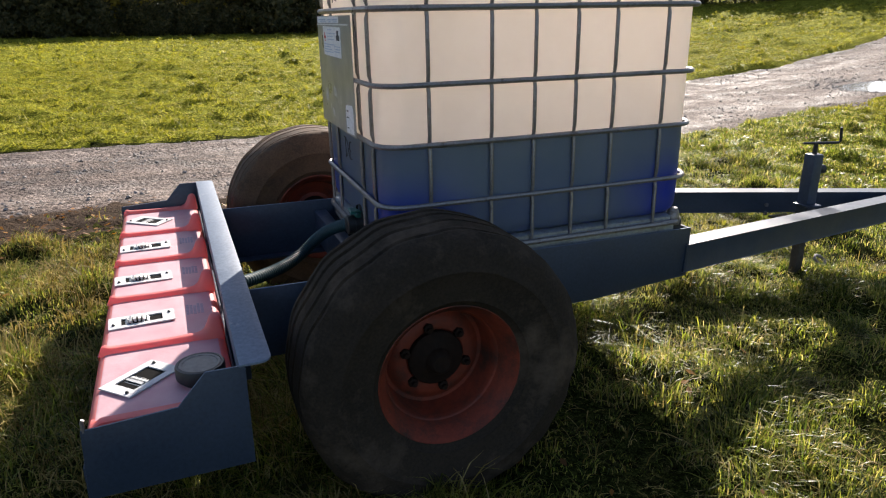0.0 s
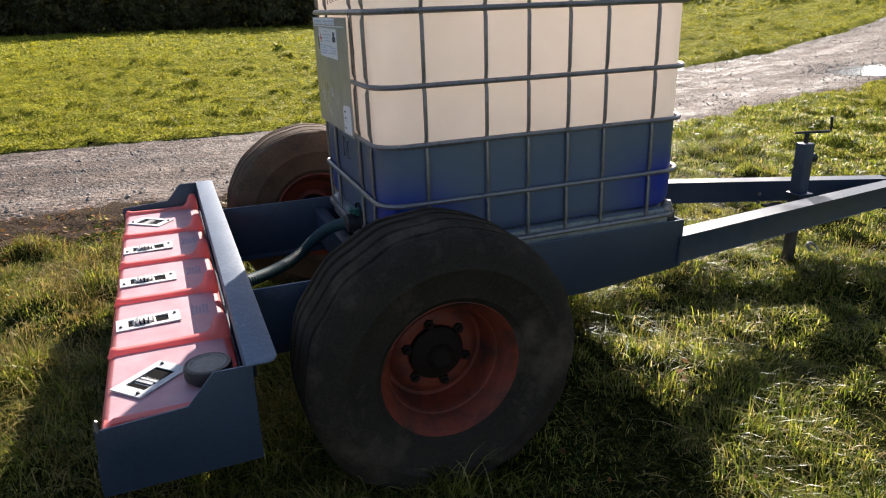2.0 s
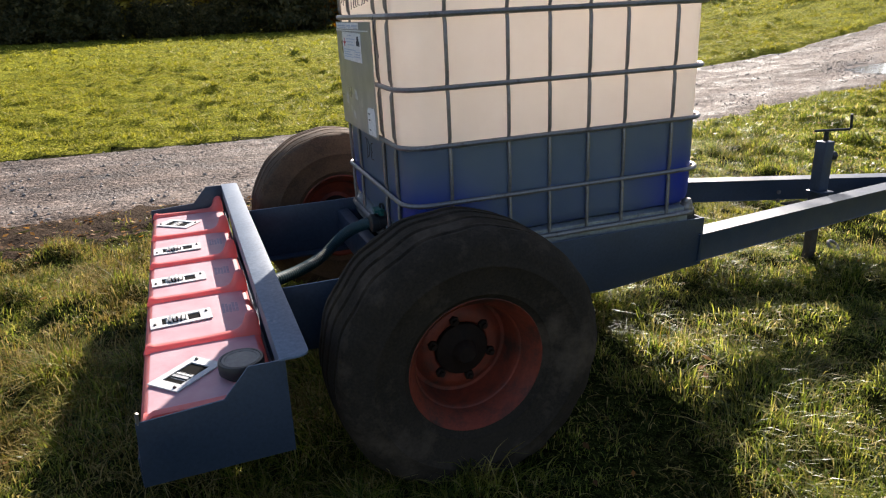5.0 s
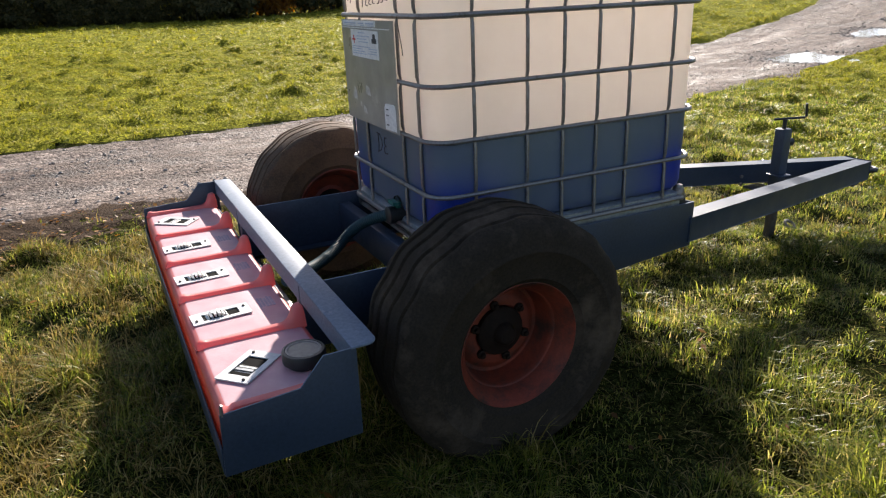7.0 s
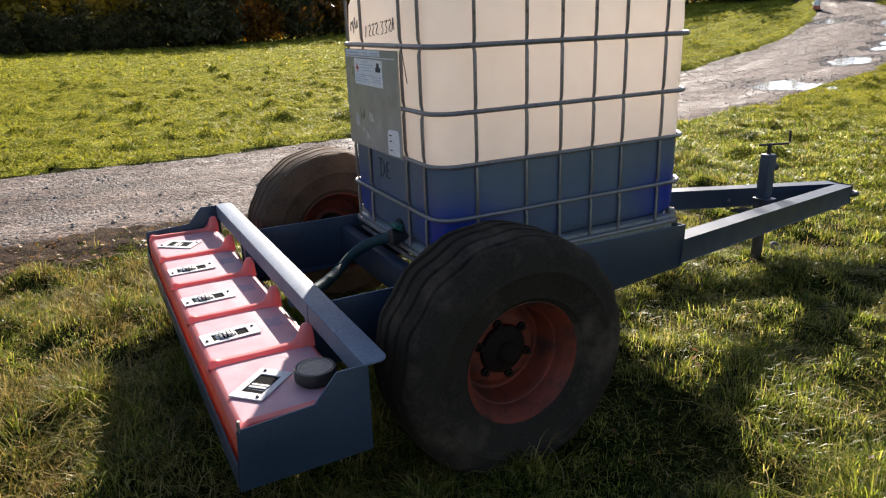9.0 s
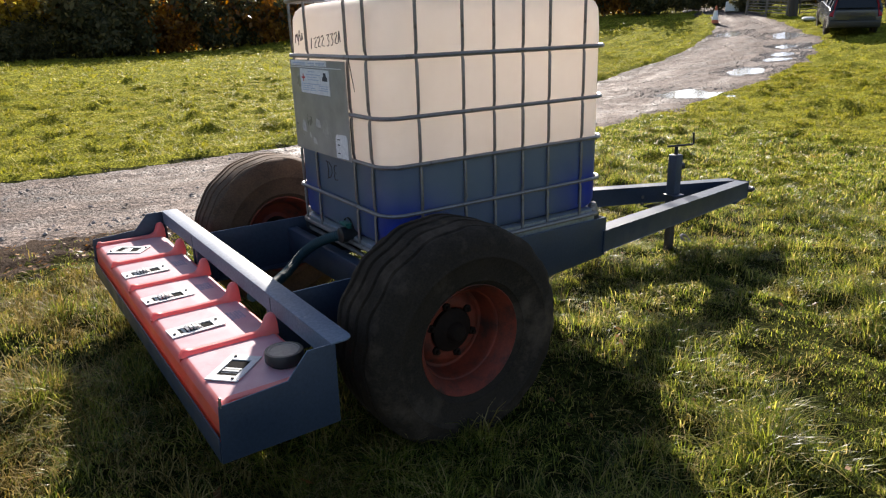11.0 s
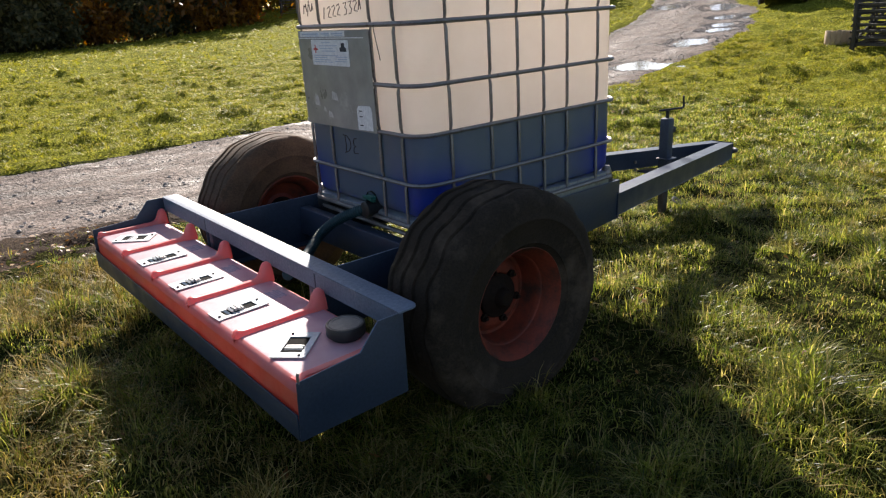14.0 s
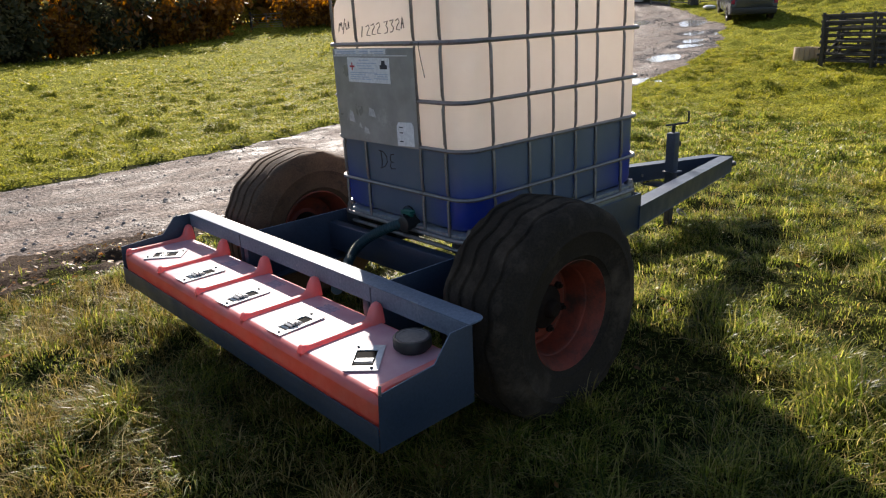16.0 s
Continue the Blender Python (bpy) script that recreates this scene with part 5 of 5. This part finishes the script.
# ---- stones, grass and fallen leaves ----
def scatter_stones():
    rs = np.random.RandomState(4)
    vs, fs = [], []
    cube = np.array([(1, 0, 0), (-1, 0, 0), (0, 1, 0), (0, -1, 0), (0, 0, 1), (0, 0, -0.6), (0.6, 0.6, 0.4), (-0.6, 0.55, 0.4), (0.55, -0.6, 0.4), (-0.6, -0.6, 0.4)])
    tri = [(4, 6, 7), (4, 7, 9), (4, 9, 8), (4, 8, 6), (0, 6, 8), (1, 9, 7), (2, 7, 6), (3, 8, 9), (0, 2, 6), (2, 1, 7), (1, 3, 9), (3, 0, 8), (5, 2, 0), (5, 1, 2), (5, 3, 1), (5, 0, 3)]
    n = 0
    while n < 20000:
        x = -4 + 31 * rs.rand() ** 1.6
        a, b = lerp_list(EDGE_NEAR, x), lerp_list(EDGE_FAR, x)
        y = a - 0.15 + (b - a + 0.3) * rs.rand()
        shore = rs.rand() < 0.22
        if shore:
            px, py, rx, ry, rz = PUDDLES[rs.randint(len(PUDDLES))]
            th, far = rs.rand() * 6.28, 0.95 + 0.75 * rs.rand() ** 1.5
            u, v = rx * far * math.cos(th) * 1.25, ry * far * math.sin(th)
            x, y = px + u * math.cos(rz) - v * math.sin(rz), py + u * math.sin(rz) + v * math.cos(rz)
            a, b = lerp_list(EDGE_NEAR, x), lerp_list(EDGE_FAR, x)
        elif rs.rand() > 0.34 + 1.3 * noise.noise((x * 0.7, y * 1.9, 51.0)):
            continue
        s = (0.009 if shore else 0.005) + 0.020 * rs.rand() ** 4 + 0.0002 * max(0, x)
        z = track_height(x, y, (y - a + 0.32) / (b - a + 0.64)) - 0.004
        th = rs.rand() * 6.28
        sc = np.array([s, s * (0.6 + 0.4 * rs.rand()), s * (0.4 + 0.4 * rs.rand())])
        p = cube * sc * (0.8 + 0.4 * rs.rand(10, 1))
        c, q = math.cos(th), math.sin(th)
        i = len(vs)
        vs += [(x + u * c - v * q, y + u * q + v * c, z + w + 0.2 * s) for u, v, w in p]
        fs += [(i + a0, i + b0, i + c0) for a0, b0, c0 in tri]
        n += 1
    me = bpy.data.meshes.new("stones")
    me.from_pydata(vs, [], fs)
    me.materials.append(M_STONE)
    tagged(new("stones", me), "loose grey stones and pebbles on the track", "stones", kind="stuff")


scatter_stones()


def grass_patch(name, count, seed, where, length, width, label, material, fine=False, flat=1.0):
    """Thin bent blades gathered in tufts."""
    rs = np.random.RandomState(seed)
    xy = where(rs, count)
    out = []
    for x, y, *way in xy:
        d = on_track(x, y)
        if d > -0.02 or (d > -0.22 and y < 7.5 and rs.rand() < 0.55):
            continue
        t = noise.noise((x * 1.3, y * 1.3, 5.0)) + 0.6 * noise.noise((x * 4.5, y * 4.5, 8.0))
        if t < -0.5 and rs.rand() < 0.3:
            continue
        if noise.noise((x * 2.4, y * 2.4, 40.0)) > 0.34 and x < 5 and y < 6 and rs.rand() < 0.6:
            continue
        worn = 1.0
        bv = bare_verge(x, y) if y < 6.5 and x < 2.5 else -1
        if bv > -0.12:
            if rs.rand() < (0.95 if bv > 0 else 0.6):
                continue
            worn = 0.55
        out.append((x, y, lie(x, y) - 0.004, max(0.55, 0.85 + 0.85 * t + 1.3 * tussock(x, y)) * worn, *way))
    a = np.array(out)
    n = len(a)
    L = length * (0.55 + 0.75 * rs.rand(n)) * a[:, 3]
    Wd = width * (0.7 + 0.6 * rs.rand(n))
    th = a[:, 4] + rs.randn(n) * 0.5 if a.shape[1] > 4 else rs.rand(n) * 6.2832
    lean = (0.15 + 1.1 * rs.rand(n) ** 1.3) * flat
    dx, dy = np.cos(th), np.sin(th)
    px, py = -np.sin(th + rs.randn(n) * 0.5), np.cos(th + rs.randn(n) * 0.5)
    rows = ((0, 0, 1), (0.42, 0.10, 0.95), (0.78, 0.42, 0.7), (1.0, 1.0, 0)) if fine else ((0, 0, 1), (0.60, 0.34, 0.8), (1.0, 1.0, 0))
    m = 2 * len(rows) - 1
    V = np.zeros((n, m, 3))
    k = 0
    for h, o, w in rows:
        for sgn in (1, -1) if w else (0,):
            V[:, k, 0] = a[:, 0] + dx * lean * L * o + px * Wd * w * sgn * 0.5
            V[:, k, 1] = a[:, 1] + dy * lean * L * o + py * Wd * w * sgn * 0.5
            V[:, k, 2] = a[:, 2] + L * h * (1 - 0.30 * np.minimum(lean, 2.6) * o) / (flat ** 0.7)
            k += 1
    tris = []
    for q in range(0, m - 3, 2):
        tris += [(q, q + 1, q + 3), (q, q + 3, q + 2)]
    tris.append((m - 3, m - 2, m - 1))
    base = (np.arange(n) * m)[:, None]
    T = np.concatenate([base + np.array(t) for t in tris], axis=1).reshape(-1)
    me = bpy.data.meshes.new(name)
    me.vertices.add(n * m)
    me.vertices.foreach_set("co", V.reshape(-1))
    me.loops.add(len(T))
    me.loops.foreach_set("vertex_index", T.astype(np.int32))
    me.polygons.add(n * len(tris))
    me.polygons.foreach_set("loop_start", np.arange(n * len(tris), dtype=np.int32) * 3)
    me.update(calc_edges=True)
    me.materials.append(material)
    tagged(new(name, me), label, "grass", kind="stuff")


def tufted(rs, n, x0, x1, y0, y1, per, spread):
    m = n // per
    cxs, cys = x0 + (x1 - x0) * rs.rand(m), y0 + (y1 - y0) * rs.rand(m)
    x = np.repeat(cxs, per) + rs.randn(m * per) * spread
    y = np.repeat(cys, per) + rs.randn(m * per) * spread
    return np.stack([x, y], 1)


def clumps(rs, n, x0, x1, y0, y1, per, spread):
    """Coarse clumps whose blades droop outwards, gathered where the ground noise favours them."""
    out = []
    while len(out) * per < n:
        x, y = x0 + (x1 - x0) * rs.rand(), y0 + (y1 - y0) * rs.rand()
        if rs.rand() < 0.35 + 1.6 * noise.noise((x * 1.1, y * 1.1, 61.0)):
            out.append((x, y))
    c = np.repeat(np.array(out), per, 0)
    off = rs.randn(len(c), 2) * spread
    return np.column_stack([c + off, np.arctan2(off[:, 1], off[:, 0])])


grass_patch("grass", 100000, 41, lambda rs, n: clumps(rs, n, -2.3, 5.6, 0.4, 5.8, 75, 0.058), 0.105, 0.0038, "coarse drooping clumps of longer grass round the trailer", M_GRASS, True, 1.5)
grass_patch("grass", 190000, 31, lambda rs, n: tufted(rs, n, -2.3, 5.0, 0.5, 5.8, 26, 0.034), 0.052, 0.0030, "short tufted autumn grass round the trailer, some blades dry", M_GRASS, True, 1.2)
grass_patch("grass", 140000, 32, lambda rs, n: tufted(rs, n, 4.8, 9.2, -0.5, 8.6, 20, 0.045), 0.066, 0.0075, "short tufted autumn grass beside the track", M_GRASS, False, 1.35)
grass_patch("grass", 75000, 38, lambda rs, n: tufted(rs, n, 8.8, 17.0, 0.0, 10.0, 16, 0.06), 0.070, 0.012, "short tufted autumn grass beside the track", M_GRASS_FIELD, False, 1.6)
grass_patch("grass", 3500, 36, lambda rs, n: tufted(rs, n, -2.6, 6.0, 0.2, 5.9, 10, 0.03), 0.14, 0.004, "long dry wisps standing out of the short grass", M_STRAW, True, 1.5)
grass_patch("grass", 12000, 37, lambda rs, n: tufted(rs, n, -2.5, 5.2, 0.4, 5.8, 40, 0.09), 0.075, 0.0036, "matted dry stalks lying in the short grass", M_STRAW, True, 2.2)
grass_patch("grass", 24000, 39, lambda rs, n: tufted(rs, n, -2.4, 0.3, 1.0, 4.8, 40, 0.05), 0.105, 0.0042, "dry pale stalks tangled in the short grass", M_STRAW, False, 1.3)
grass_patch("grass", 200000, 33, lambda rs, n: tufted(rs, n, -4.5, 18.0, 8.2, 23.0, 16, 0.07), 0.072, 0.015, "short tufted autumn grass of the open field", M_GRASS_FIELD, False, 1.7)
grass_patch("grass", 80000, 34, lambda rs, n: tufted(rs, n, -18, 28.0, 22.0, 66.0, 18, 0.2), 0.11, 0.05, "short tufted autumn grass of the far field", M_GRASS_FIELD, False, 1.7)
grass_patch("grass", 45000, 35, lambda rs, n: tufted(rs, n, 16.0, 32.0, -2.0, 24.0, 14, 0.1), 0.085, 0.022, "short tufted autumn grass by the parked car", M_GRASS_FIELD, False, 1.6)

grass_patch("grass", 26000, 42, lambda rs, n: tufted(rs, n, -7.5, -2.2, -4.5, 5.6, 20, 0.06), 0.068, 0.011, "short tufted autumn grass of the near field", M_GRASS, False, 1.3)
grass_patch("grass", 24000, 43, lambda rs, n: tufted(rs, n, -2.3, 6.5, -4.5, 0.42, 20, 0.06), 0.068, 0.011, "short tufted autumn grass of the near field", M_GRASS, False, 1.3)


def fallen_leaves():
    rs = random.Random(9)
    vs, fs = [], []
    for k in range(2200):
        x, y = rs.uniform(-2.5, 9), rs.uniform(0.3, 7)
        if k > 420:
            x, y = rs.uniform(-5, 1.5), rs.uniform(4.2, 5.9)
        if on_track(x, y) > 0.1 or (k > 420 and bare_verge(x, y) < -0.15):
            continue
        z = lie(x, y) + (rs.uniform(0.03, 0.06) if k <= 420 else rs.uniform(0.012, 0.03))
        a, s, q = rs.uniform(0, 6.28), rs.uniform(0.012, 0.028), rs.uniform(-0.5, 0.5)
        i = len(vs)
        c, d = math.cos(a), math.sin(a)
        for u, v, w in ((-1, 0, 0), (-0.2, 0.55, 0.2), (1, 0, 0.1), (-0.2, -0.55, -0.1)):
            vs.append((x + s * (u * c - v * d), y + s * (u * d + v * c), z + s * (w + q * u)))
        fs.append((i, i + 1, i + 2, i + 3))
    me = bpy.data.meshes.new("fallen_leaves")
    me.from_pydata(vs, [], fs)
    me.materials.append(M_LEAF_RUST)
    tagged(new("fallen_leaves", me), "scattered brown and orange fallen leaves in the grass", "leaves", kind="stuff")


fallen_leaves()
